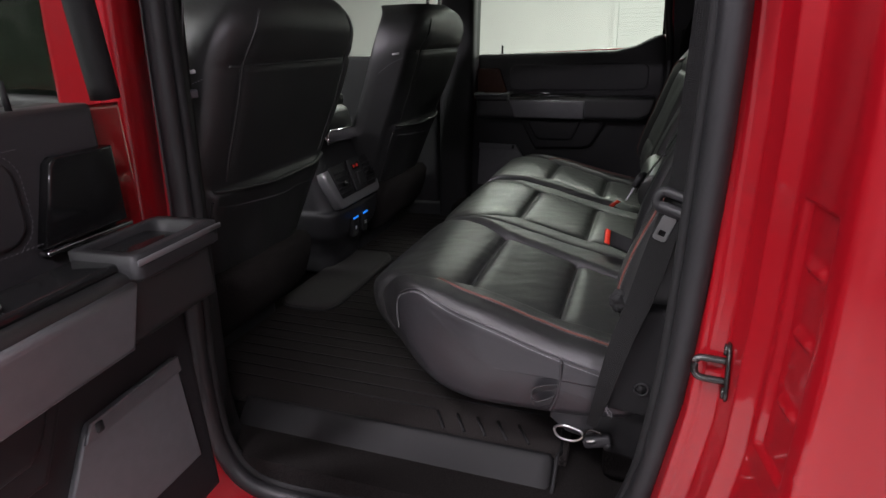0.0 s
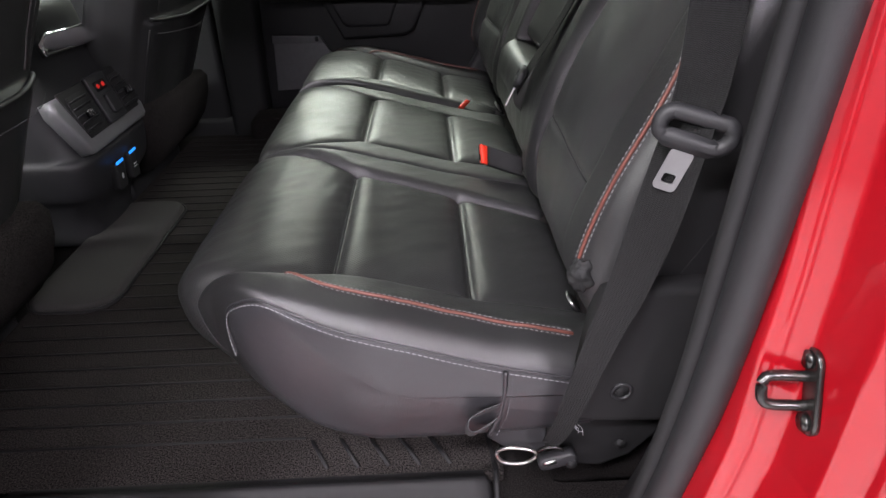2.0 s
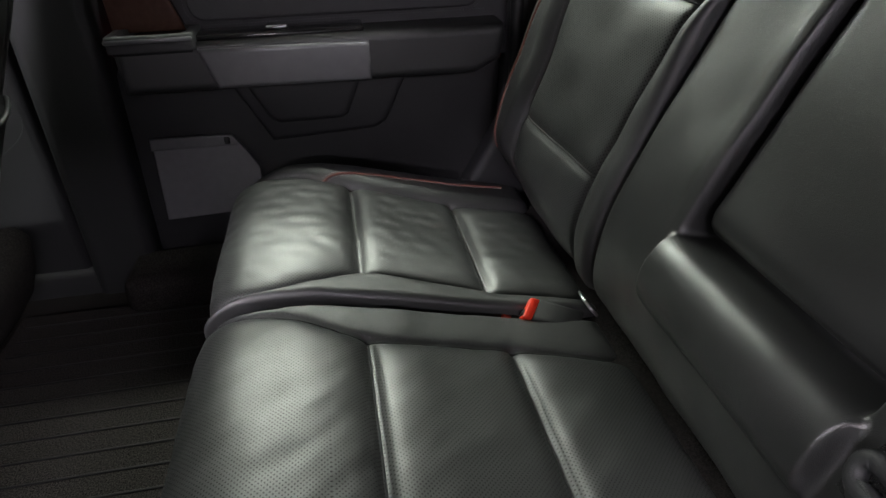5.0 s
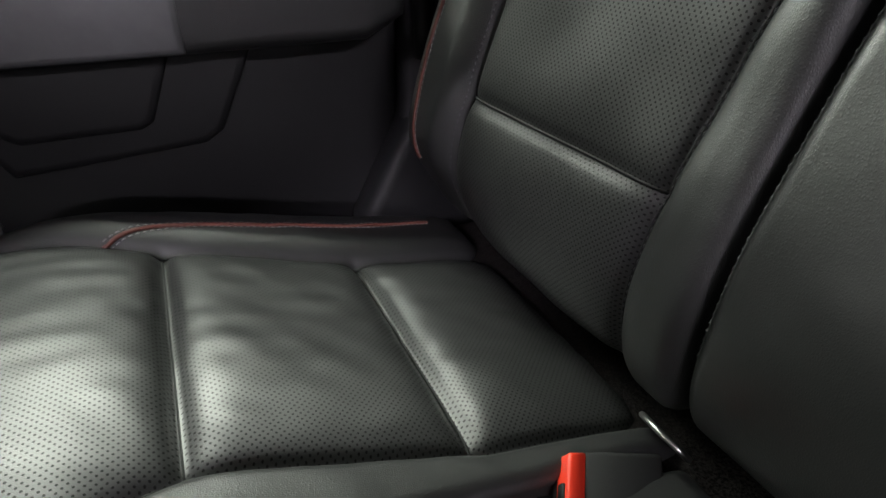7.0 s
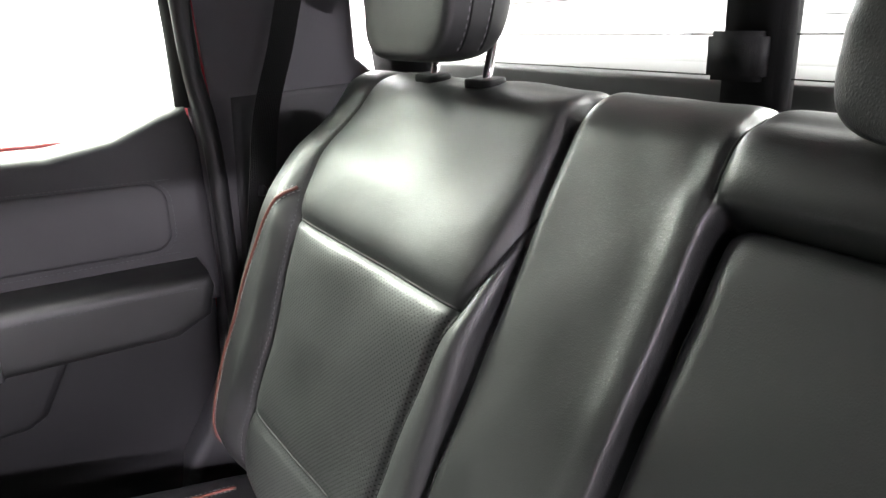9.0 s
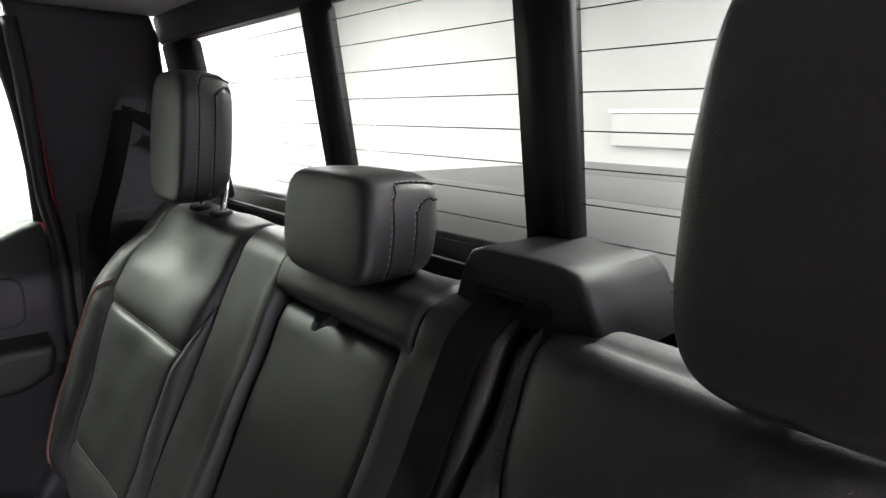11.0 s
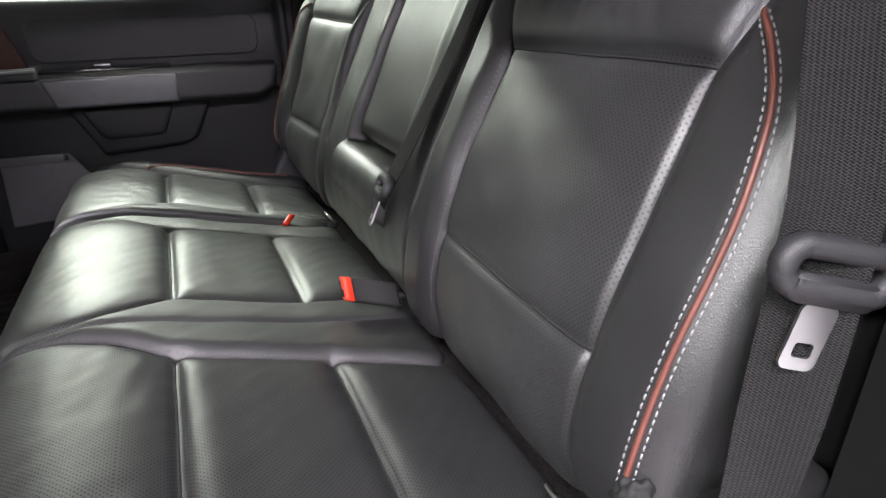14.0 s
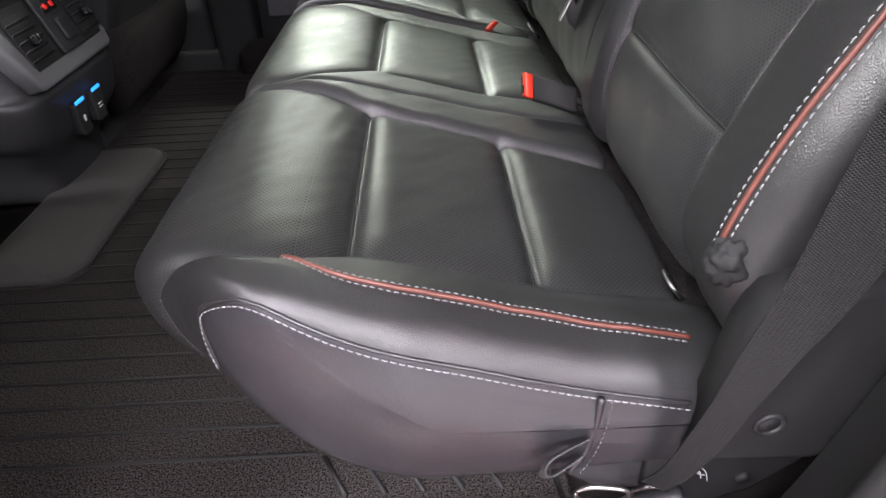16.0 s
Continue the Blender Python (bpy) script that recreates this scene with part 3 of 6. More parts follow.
# front side: red middle pillar and the body ahead of it
part("middle_pillar", slab([(-0.62, 0.02), (-0.49, 0.02), (-0.475, 0.3), (-0.455, 0.6), (-0.43, 0.95), (-0.39, 1.3), (-0.53, 1.3), (-0.575, 0.9), (-0.60, 0.5)], (0, -0.17, 0), (1, 0, 0), (0, 0, 1), (0, -1, 0), 0.06, 0.02, 3), RED, truck, "glossy red middle pillar")
part("front_body", box((-1.9, -0.30, -0.3), (-0.64, -0.22, 0.78), 0.03, 3), RED, truck, "glossy red front door skin")
part("sill", box((-1.9, -0.36, -0.22), (1.2, -0.24, -0.02), 0.03, 3), RED, truck, "glossy red sill below the doors")

# striker
sx, sy, sz = 0.4455, -0.200, 0.460
tilt = Vector((0, -0.35, -0.94)).normalized()
wide_ = Vector((0.1, 0.94, -0.35)).normalized()
face = Vector((-1, 0.1, 0)).normalized()
striker = part("striker", slab(rounded(0.030, 0.078, 0.014, 5), (sx, sy, sz), wide_, tilt, face, 0.005, 0.002), DARK_STEEL, truck, "dark steel door striker")
sc = Vector((sx, sy, sz)) + face * 0.004
arch = spline([sc - tilt * 0.013, sc - tilt * 0.013 + face * 0.028, sc - tilt * 0.009 + face * 0.036, sc + face * 0.0375, sc + tilt * 0.009 + face * 0.036, sc + tilt * 0.013 + face * 0.028, sc + tilt * 0.013], 36)
part("bar", tube(arch, 0.0048, 10), DARK_STEEL, striker)
for dz in (0.028, -0.028):
    part("bolt", disc(sc + tilt * dz + face * 0.002, face, 0.008, 0.005), DARK_STEEL, striker)

# cab shell: floor, roof, rear wall, far side, pillars
part("floor_pan", box((-1.8, -0.14, -0.10), (0.68, 1.70, 0.075), 0.0), CARPET, truck, "black carpeted cab floor", smooth=False)
part("roof_lining", box((-1.0, -0.10, 1.285), (0.66, 1.62, 1.33), 0.0), HEADLINER, truck, "pale grey cloth roof lining", smooth=False)
part("roof", box((-1.02, -0.16, 1.34), (0.75, 1.68, 1.38), 0.02), RED, truck, "glossy red roof")
part("rear_wall", box((0.652, -0.14, 0.0), (0.712, 1.64, 0.868), 0.01), BLACK, truck, "black cab rear wall", smooth=False)
part("far_quarter", slab([(0.24, 0.08), (0.66, 0.08), (0.66, 0.90), (0.40, 0.88), (0.39, 0.6), (0.35, 0.40), (0.27, 0.26)], (0, 1.70, 0), (1, 0, 0), (0, 0, 1), (0, -1, 0), 0.115, 0.02, 3), TRIM, truck, "dark lower quarter trim")
part("far_carpet", box((-0.5, 1.47, 0.06), (0.40, 1.62, 0.17), 0.03, 3), CARPET, truck)
for y in (-0.14, 1.60):
    part("front_pillar", tube([(-1.80, y, 0.72), (-1.40, y + 0.02 * (1 if y < 0 else -1), 1.03), (-1.0, y + 0.04 * (1 if y < 0 else -1), 1.32)], 0.035, 10), RED, truck, "glossy red windscreen pillar")
screen = part("windscreen", slab([(-0.80, 0.0), (0.80, 0.0), (0.74, 0.97), (-0.74, 0.97)], (-1.79, 0.73, 0.73), (0, 1, 0), (0.80, 0, 0.60), (-0.60, 0, 0.80), 0.005, 0.0), GLASS, truck, "clear sloping windscreen", smooth=False)
screen.visible_shadow = False
part("dash", box((-1.95, -0.1, 0.0), (-1.55, 1.62, 0.70), 0.06, 4), TRIM, truck, "dark dashboard")


def corner_trim(y, inward):
    out = [(0.345, 0.30), (0.66, 0.30), (0.66, 0.90), (0.62, 0.93), (0.60, 1.24), (0.585, 1.284), (0.33, 1.284), (0.335, 1.1), (0.352, 0.9), (0.362, 0.6)]
    return slab(out, (0, y, 0), (1, 0, 0), (0, 0, 1), (0, inward, 0), 0.05, 0.02, 3)


part("pillar_trim", corner_trim(1.64, -1), PILLAR, truck, "grey textured rear pillar trim")
part("pillar_trim", slab([(0.41, 0.86), (0.66, 0.90), (0.62, 0.93), (0.60, 1.24), (0.585, 1.284), (0.36, 1.284), (0.375, 1.1), (0.40, 0.9)], (0, -0.085, 0), (1, 0, 0), (0, 0, 1), (0, 1, 0), 0.03, 0.02, 3), PILLAR, truck, "grey textured rear pillar trim")
part("quarter_trim", slab([(0.37, 0.08), (0.66, 0.08), (0.66, 0.90), (0.40, 0.86), (0.41, 0.55), (0.395, 0.35)], (0, -0.12, 0), (1, 0, 0), (0, 0, 1), (0, 1, 0), 0.03, 0.02, 3), BLACK, truck, "black lower quarter trim")
part("belt_cover", slab([(0.50, 1.05), (0.60, 0.97), (0.60, 1.284), (0.44, 1.284)], (0, -0.075, 0), (1, 0, 0), (0, 0, 1), (0, 1, 0), 0.105, 0.03, 4), PILLAR, truck, "grey moulded belt cover on the rear pillar")
far_seal = spline([(0.372, 0.5), (0.368, 0.8), (0.352, 0.92), (0.345, 1.1), (0.335, 1.25)], 30)
part("far_seal", tube(np.stack([far_seal[:, 0], np.full(30, 1.575), far_seal[:, 1]], 1), 0.014, 8), RUBBER, truck)
part("far_pillar", slab([(-0.60, 0.05), (-0.46, 0.05), (-0.43, 0.6), (-0.40, 1.284), (-0.55, 1.284), (-0.58, 0.6)], (0, 1.70, 0), (1, 0, 0), (0, 0, 1), (0, -1, 0), 0.11, 0.025, 3), TRIM, truck, "dark far middle pillar trim")
part("far_sill", box((-1.8, 1.60, 0.0), (0.66, 1.72, 0.14), 0.02, 3), TRIM, truck)
part("near_pillar_trim", slab([(-0.58, 0.05), (-0.47, 0.05), (-0.445, 0.6), (-0.41, 1.284), (-0.55, 1.284), (-0.57, 0.6)], (0, -0.165, 0), (1, 0, 0), (0, 0, 1), (0, 1, 0), 0.09, 0.025, 3), TRIM, truck, "dark middle pillar trim")
part("near_front_door", slab([(-1.75, 0.10), (-0.60, 0.10), (-0.60, 0.80), (-1.75, 0.84)], (0, -0.12, 0), (1, 0, 0), (0, 0, 1), (0, -1, 0), 0.09, 0.02, 3), TRIM, truck, "dark front door trim")
part("far_front_door", slab([(-1.75, 0.10), (-0.60, 0.10), (-0.60, 0.795), (-1.75, 0.82)], (0, 1.70, 0), (1, 0, 0), (0, 0, 1), (0, -1, 0), 0.09, 0.02, 3), TRIM, truck, "dark far front door trim")
for yy in (-0.19, 1.665):
    part("front_glass", ([(-1.72, yy, 0.80), (-0.60, yy, 0.79), (-0.56, yy, 1.28), (-1.35, yy, 1.28)], [(0, 1, 2, 3)]), GLASS_DARK, truck, "tinted front door glass")
    part("screen_pillar", tube([(-1.95, yy, 0.80), (-1.6, yy, 1.10), (-1.3, yy + 0.02, 1.30)], 0.045, 10), TRIM, truck)
part("windscreen", ([(-2.05, -0.12, 0.72), (-2.05, 1.60, 0.72), (-1.30, 1.56, 1.30), (-1.30, -0.08, 1.30)], [(0, 1, 2, 3)]), GLASS_DARK, truck, "tinted windscreen")
part("bonnet", box((-3.2, -0.2, 0.0), (-1.95, 1.66, 0.68), 0.06, 3), RED, truck, "glossy red bonnet")
part("far_skin", box((0.36, 1.70, -0.25), (2.1, 1.76, 0.80), 0.02), RED, truck)
part("far_front_skin", box((-1.9, 1.70, -0.25), (-0.53, 1.76, 0.80), 0.02), RED, truck)

# rear window: three panes, bars, heater wires
rear = thing("window_1", (0.65, 0.72, 0.9), "rear cab window with heater wires", "window", kind="structure")


def rw(y, z, off=0.0):
    """A place on the leaning rear glass."""
    return (0.668 - (z - 0.90) * 0.16 + off, y, z)


def rear_bar(y0, y1, z0, z1, thick=0.02, off=-0.012):
    bm = bmesh.new()
    c = [bm.verts.new(rw(y, z, off + d)) for d in (0, thick) for y, z in ((y0, z0), (y1, z0), (y1, z1), (y0, z1))]
    for f in ((0, 1, 2, 3), (7, 6, 5, 4), (0, 4, 5, 1), (1, 5, 6, 2), (2, 6, 7, 3), (3, 7, 4, 0)):
        bm.faces.new([c[k] for k in f])
    bmesh.ops.recalc_face_normals(bm, faces=bm.faces[:])
    bmesh.ops.bevel(bm, geom=bm.edges[:], offset=0.004, segments=2, affect="EDGES")
    return bm


RWZ0, RWZ1, RWY0, RWY1 = 0.904, 1.228, -0.01, 1.444
part("window_frame", rear_bar(-0.12, 1.62, RWZ0 - 0.03, RWZ0, 0.02), BLACK, rear, "black lower window frame")
part("window_frame", rear_bar(-0.12, 1.62, RWZ1, 1.285, 0.03), BLACK, rear)
part("window_frame", rear_bar(RWY0 - 0.05, RWY0, RWZ0, RWZ1, 0.03), BLACK, rear)
part("window_frame", rear_bar(RWY1, RWY1 + 0.16, RWZ0, RWZ1, 0.03), BLACK, rear)
part("window_bar", rear_bar(0.916, 0.966, RWZ0, RWZ1, 0.03, -0.02), BLACK, rear)
part("window_bar", rear_bar(0.522, 0.576, RWZ0, RWZ1, 0.035, -0.025), BLACK, rear)
for a, b in ((RWY0, 0.53), (0.57, 0.925), (0.96, RWY1)):
    part("pane", ([rw(a, RWZ0), rw(b, RWZ0), rw(b, RWZ1), rw(a, RWZ1)], [(0, 1, 2, 3)]), GLASS, rear, "clear tempered glass")
    for k in range(10):
        z = RWZ0 + 0.028 + k * 0.034
        part("heater_wire", tube([rw(a + 0.01, z, -0.002), rw(b - 0.01, z, -0.002)], 0.0006, 4), DARK_STEEL, rear)

# faint print in the glass corner
for z, y0, y1 in ((0.9425, 0.066, 0.103), (0.9390, 0.070, 0.101), (0.9355, 0.068, 0.098), (0.9320, 0.078, 0.103), (0.9285, 0.082, 0.090)):
    part("glass_print", ([rw(y0, z - 0.0008, -0.003), rw(y1, z - 0.0008, -0.003), rw(y1, z + 0.0008, -0.003), rw(y0, z + 0.0008, -0.003)], [(0, 1, 2, 3)]), TRIM_GREY, rear, "unreadable small print line")
# latch on the sliding pane
part("latch", rear_bar(0.925, 0.968, 0.93, 0.968, 0.03, -0.04), BLACK, rear, "black pane latch")

# tonneau cover behind the cab
cover = thing("tonneau_cover", (1.4, 0.72, 0.9), "grey folding tonneau cover over the truck bed", "bed cover")
for k in range(3):
    part("panel", box((0.715 + k * 0.48, -0.14, 0.885), (1.19 + k * 0.48, 1.58, 0.925), 0.006), TONNEAU, cover)
part("front_wall", box((0.7135, -0.14, 0.20), (0.735, 1.60, 0.884), 0.003), BLACK, cover)
bed = thing("truck_bed_rail", (1.4, 0.7, 0.5), "red truck bed side rail", "truck bed")
part("rail", box((0.76, 1.56, 0.3), (2.2, 1.695, 0.80), 0.02), RED, bed)
part("tailgate", box((2.18, -0.05, 0.3), (2.22, 1.55, 0.80), 0.02), RED, bed)

# made-up dark block ahead of the open door, darkening what its glass shows
dark_block = thing("tool_cabinet", (-3.6, -2.0, GROUND), "tall black block added to darken the view through the open door's glass", "cabinet")
part("body", box((-4.0, -3.2, GROUND), (-3.4, -0.75, 2.3), 0.02), BLACK, dark_block, smooth=False)
for k in range(6):
    part("drawer", box((-3.398, -3.12, GROUND + 0.12 + k * 0.45), (-3.38, -0.83, GROUND + 0.53 + k * 0.45), 0.008), TRIM, dark_block, smooth=False)


# ---- rear bench ----
CUSHION = [(0.338, 0.262), (0.336, 0.292), (0.322, 0.312), (0.185, 0.343), (0.09, 0.368), (0.0, 0.392), (-0.07, 0.407), (-0.13, 0.410), (-0.178, 0.402), (-0.206, 0.376),
           (-0.203, 0.33), (-0.178, 0.283), (-0.13, 0.247), (-0.07, 0.228), (0.05, 0.22), (0.2, 0.222), (0.325, 0.232)]
QS = [-0.34, -0.20, -0.12, -0.06, 0.0, 0.185, 0.33]


def curve_y(q, ys):
    return np.interp(q, QS, ys)


A_OUT = [0.018, 0.034, 0.056, 0.070, 0.093, 0.093, 0.098]
A_IN = [0.520, 0.520, 0.512, 0.488, 0.451, 0.432, 0.398]
M_NEAR = [0.545, 0.545, 0.552, 0.575, 0.614, 0.609, 0.63]
M_FAR = [0.998, 0.998, 0.99, 0.968, 0.938, 0.935, 0.915]
F_IN = [1.032, 1.032, 1.04, 1.058, 1.085, 1.06, 1.05]
F_OUT = [1.436, 1.430, 1.416, 1.396, 1.374, 1.348, 1.345]


def line(ys, lo=-0.33, hi=0.34):
    return [(q, curve_y(q, ys)) for q in np.linspace(lo, hi, 14)]


def insert_height(Q, Y, ya, yb, amount=0.012):
    """Padding and seams of one seat's insert."""
    a, b = curve_y(Q, ya), curve_y(Q, yb)
    v = (Y - a) / (b - a)
    h = 0
    for lo, hi in ((-0.30, 0.0), (0.0, 0.186), (0.186, 0.37)):
        h = h + puff((Q - lo) / (hi - lo), v, amount * 0.75, 6)
    for q in (0.0, 0.186):
        h = h + groove(Q, Y, [(q, float(curve_y(q, ya)) + 0.002), (q, float(curve_y(q, yb)) - 0.002)], 0.007, 0.005)
    h = h + groove(Q, Y, line(ya), 0.005, 0.005) + groove(Q, Y, line(yb), 0.005, 0.005)
    return h


def strip(Q, Y, a, b, amount):
    """The raised strip between two inserts."""
    ya, yb = curve_y(Q, a), curve_y(Q, b)
    return amount * smooth01(ya, ya + 0.024, Y) * smooth01(yb, yb - 0.024, Y)


def wide_height(Q, Y):
    h = insert_height(Q, Y, A_OUT, A_IN) + insert_height(Q, Y, M_NEAR, M_FAR, 0.011)
    h = h + strip(Q, Y, A_IN, M_NEAR, 0.009) + groove(Q, Y, [(-0.34, 0.532), (0.34, 0.532)], 0.005, 0.004)
    ya = curve_y(Q, A_OUT)
    h = h + (0.022 + 0.008 * smooth01(-0.10, 0.05, Q) + 0.006 * np.exp(-(((Q - 0.07) / 0.08) ** 2))) * smooth01(-0.25, -0.12, Q) * smooth01(ya + 0.012, ya - 0.03, Y)
    # the outer roll falls away towards the side seam
    h = h + (0.005 - 0.013 * np.clip((0.030 - Y) / 0.062, 0, 1) ** 1.6) * smooth01(-0.16, -0.06, Q) * smooth01(0.060, 0.025, Y)
    h = h + wobble(Q, Y, 30, 0.0007, 3) + wobble(Q, Y, 90, 0.0004, 4)
    # creases where the front padding meets the strip
    for k, (dq, w) in enumerate(((-0.05, 0.010), (-0.085, 0.008), (-0.02, 0.007))):
        h = h + groove(Q, Y, [(dq, 0.455), (dq - 0.01, 0.40), (dq - 0.025, 0.34)], 0.0011, w * 1.3)
    return h * smooth01(-0.44, -0.34, Q)


def single_height(Q, Y):
    h = insert_height(Q, Y, F_IN, F_OUT)
    h = h + 0.012 * smooth01(curve_y(Q, F_IN), curve_y(Q, F_IN) - 0.016, Y)
    yb = curve_y(Q, F_OUT)
    h = h + 0.013 * smooth01(-0.25, -0.12, Q) * smooth01(yb - 0.012, yb + 0.03, Y)
    h = h + wobble(Q, Y, 30, 0.0007, 7) + wobble(Q, Y, 90, 0.0004, 8)
    return h * smooth01(-0.44, -0.34, Q)


def near_corner(X, Y, Z):
    return 0.085 * np.clip(1 - (Y + 0.035) / 0.15, 0, 1) ** 2 * smooth01(0.05, -0.18, X)


def far_corner(X, Y, Z):
    return 0.040 * np.clip(1 - (1.478 - Y) / 0.09, 0, 1) ** 2 * smooth01(0.05, -0.18, X)


def wide_insert(Q, Y):
    hole = ((Y > curve_y(Q, A_OUT)) & (Y < curve_y(Q, A_IN))) | ((Y > curve_y(Q, M_NEAR)) & (Y < curve_y(Q, M_FAR)))
    return np.where(hole & (Q > -0.36), 1, np.where((Y < -0.0285) & (Q < 0.30), 2, 0))


def single_insert(Q, Y):
    return np.where((Y > curve_y(Q, F_IN)) & (Y < curve_y(Q, F_OUT)) & (Q > -0.36), 1, 0)


def seam_threads(pad, pts, parent, mat, off=0.0008, name="stitching", **more):
    p, n = pad.path(pts, 0.004, off)
    return part(name, stitches(p, n, **more), mat, parent, smooth=False)


def piping(pad, pts, parent, side, mats=(RED_THREAD, THREAD)):
    """A copper welt with a pale seam on either side."""
    p, n = pad.path(pts, 0.004, 0.0008)
    welt = part("piping", tube(p, 0.0023, 8), mats[0], parent, "copper red piping")
    for d, thread in ((0.0055 * side, mats[1]), (-0.0050 * side, mats[1])):
        seam_threads(pad, [(q, y + d) for q, y in pts], welt, thread, 0.0006)
    return welt


def seam_line(pad, pts, parent):
    """The dark fold of a seam."""
    p, _ = pad.path(pts, 0.006, 0.0002)
    return part("seam", tube(p, 0.0013, 6), BLACK, parent)


bench = thing("rear_bench_seat", (0.1, 0.5, 0.1), "black leather two-seat rear bench part with copper piping", "car seat", "rear seats")
def tuck(pad, y_edge, sgn, way=0.085):
    """Round the front outer corner in plan."""
    X, Y = pad.P[..., 0], pad.P[..., 1]
    w = np.clip(1 - sgn * (Y - y_edge) / 0.16, 0, 1)
    pad.P[..., 1] = Y + sgn * way * np.clip((0.06 - X) / 0.21, 0, 1) ** 1.4 * w
    pad.cap = lambda x: sgn * way * float(np.clip((0.06 - x) / 0.21, 0, 1)) ** 1.4


wide = Pad(CUSHION, 250, -0.035, 1.008, 290, 1, "x", wide_height, 0.030, 0.012, near_corner)
tuck(wide, -0.035, 1)
cushion = part("cushion", wide.geometry(wide_insert), [LEATHER, PERF, VINYL], bench, "black leather cushion, perforated in the middle")
piping(wide, [(-0.058, 0.050), (-0.03, 0.034), (0.0, 0.027), (0.08, 0.022), (0.16, 0.022), (0.24, 0.018), (0.295, 0.015)], cushion, -1)
seam_threads(wide, [(q, y - 0.006) for q, y in line(A_OUT, -0.30, -0.06)], cushion, DARK_THREAD)
for ys, d in ((A_IN, 0.006), (M_NEAR, -0.006), (M_FAR, 0.006)):
    seam_threads(wide, [(q, y + d) for q, y in line(ys, -0.30, 0.31)], cushion, DARK_THREAD)
for ya, yb in ((A_OUT, A_IN), (M_NEAR, M_FAR)):
    for q in (0.0, 0.186):
        seam_line(wide, [(q, float(curve_y(q, ya))), (q, float(curve_y(q, yb)))], cushion)
    seam_line(wide, line(ya, -0.30, 0.33), cushion)
    seam_line(wide, line(yb, -0.30, 0.33), cushion)
seam_line(wide, [(-0.30, 0.532), (0.33, 0.532)], cushion)
seam_threads(wide, [(-0.28, 0.5245), (0.31, 0.5245)], cushion, DARK_THREAD)

single = thing("rear_bench_seat", (0.1, 1.25, 0.1), "black leather single rear seat with copper piping", "car seat", "rear seats")
far = Pad(CUSHION, 240, 1.016, 1.478, 130, 1, "x", single_height, 0.012, 0.05, far_corner)
tuck(far, 1.478, -1, 0.03)
far_cushion = part("cushion", far.geometry(single_insert), [LEATHER, PERF, LEATHER], single, "black leather cushion, perforated in the middle")
piping(far, [(-0.05, 1.392), (-0.03, 1.400), (0.0, 1.404), (0.08, 1.407), (0.16, 1.410), (0.24, 1.413), (0.30, 1.418)], far_cushion, 1)
for q in (0.0, 0.186):
    seam_line(far, [(q, float(curve_y(q, F_IN))), (q, float(curve_y(q, F_OUT)))], far_cushion)
for ys in (F_IN, F_OUT):
    seam_line(far, line(ys, -0.30, 0.33), far_cushion)
for ys, d in ((F_IN, -0.006),):
    seam_threads(far, [(q, y + d) for q, y in line(ys, -0.30, 0.31)], far_cushion, DARK_THREAD)

# side flap of the near cushion: seams, corner strap, pull loop
SIDE_THREAD = plain("side_thread", (0.19, 0.19, 0.20), (0.27, 0.27, 0.28), 0.7, 300)
top_run, top_n = wide.path([(0.29, -0.0325), (0.21, -0.031), (0.12, -0.030), (0.05, -0.029), (-0.03, -0.028), (-0.10, -0.026), (-0.15, -0.0245), (-0.178, -0.0245)], 0.004, 0.0006)
last = top_run[-1]
drop = [last + [-0.012, 0.006, -0.010], last + [-0.019, 0.010, -0.030], last + [-0.020, 0.010, -0.055], last + [-0.016, 0.007, -0.085]]
side3 = spline(list(top_run[::6]) + drop, 120)
side_n = np.tile([-0.15, -0.9, 0.4], (120, 1))
part("side_seam", tube(side3, 0.0019, 6), VINYL, cushion)
part("stitching", stitches(side3 + [0, -0.0035, -0.0048], side_n, 0.0052, 0.0018, 0.0010), SIDE_THREAD, cushion, smooth=False)
flap = spline([(0.213, 0.343), (0.2125, 0.309), (0.207, 0.271), (0.196, 0.240)], 20)
part("side_seam", tube(np.stack([flap[:, 0], np.full(20, -0.037), flap[:, 1]], 1), 0.0032, 6), VINYL, cushion)
part("stitching", stitches(np.stack([flap[:, 0] + 0.008, np.full(20, -0.0405), flap[:, 1]], 1), np.tile([0, -1, 0], (20, 1))), DARK_THREAD, cushion, smooth=False)
lp = spline([(0.207, -0.040, 0.292), (0.186, -0.049, 0.292), (0.169, -0.056, 0.287), (0.166, -0.057, 0.272), (0.174, -0.053, 0.260), (0.192, -0.044, 0.262), (0.203, -0.040, 0.268)], 30)
part("pull_loop", ribbon(lp, np.tile([0.12, -0.5, 0.85], (30, 1)), 0.021, 0.0016), plain("loop_webbing", (0.03, 0.03, 0.032), (0.06, 0.06, 0.062), 0.7, 300), bench, "dark grey webbing pull loop")


def lump(at, size, seed, mat, parent, name, label):
    """A crumpled bit of leather or cloth."""
    rng = np.random.default_rng(seed)
    waves = rng.normal(size=(9, 3)) * 3.2
    rows = []
    for u in np.linspace(0.02, np.pi - 0.02, 26):
        row = []
        for v in np.linspace(0, 2 * np.pi, 40, endpoint=False):
            d = np.array([np.sin(u) * np.cos(v), np.sin(u) * np.sin(v), np.cos(u)])
            r = 1 + 0.19 * sum(abs(np.sin(w @ d * 1.3)) - 0.6 for w in waves) / 2.2
            row.append(np.array(at) + d * r * np.array(size))
        rows.append(row)
    return part(name, (np.array(rows).reshape(-1, 3), grid_faces(26, 40, True)), mat, parent, label)


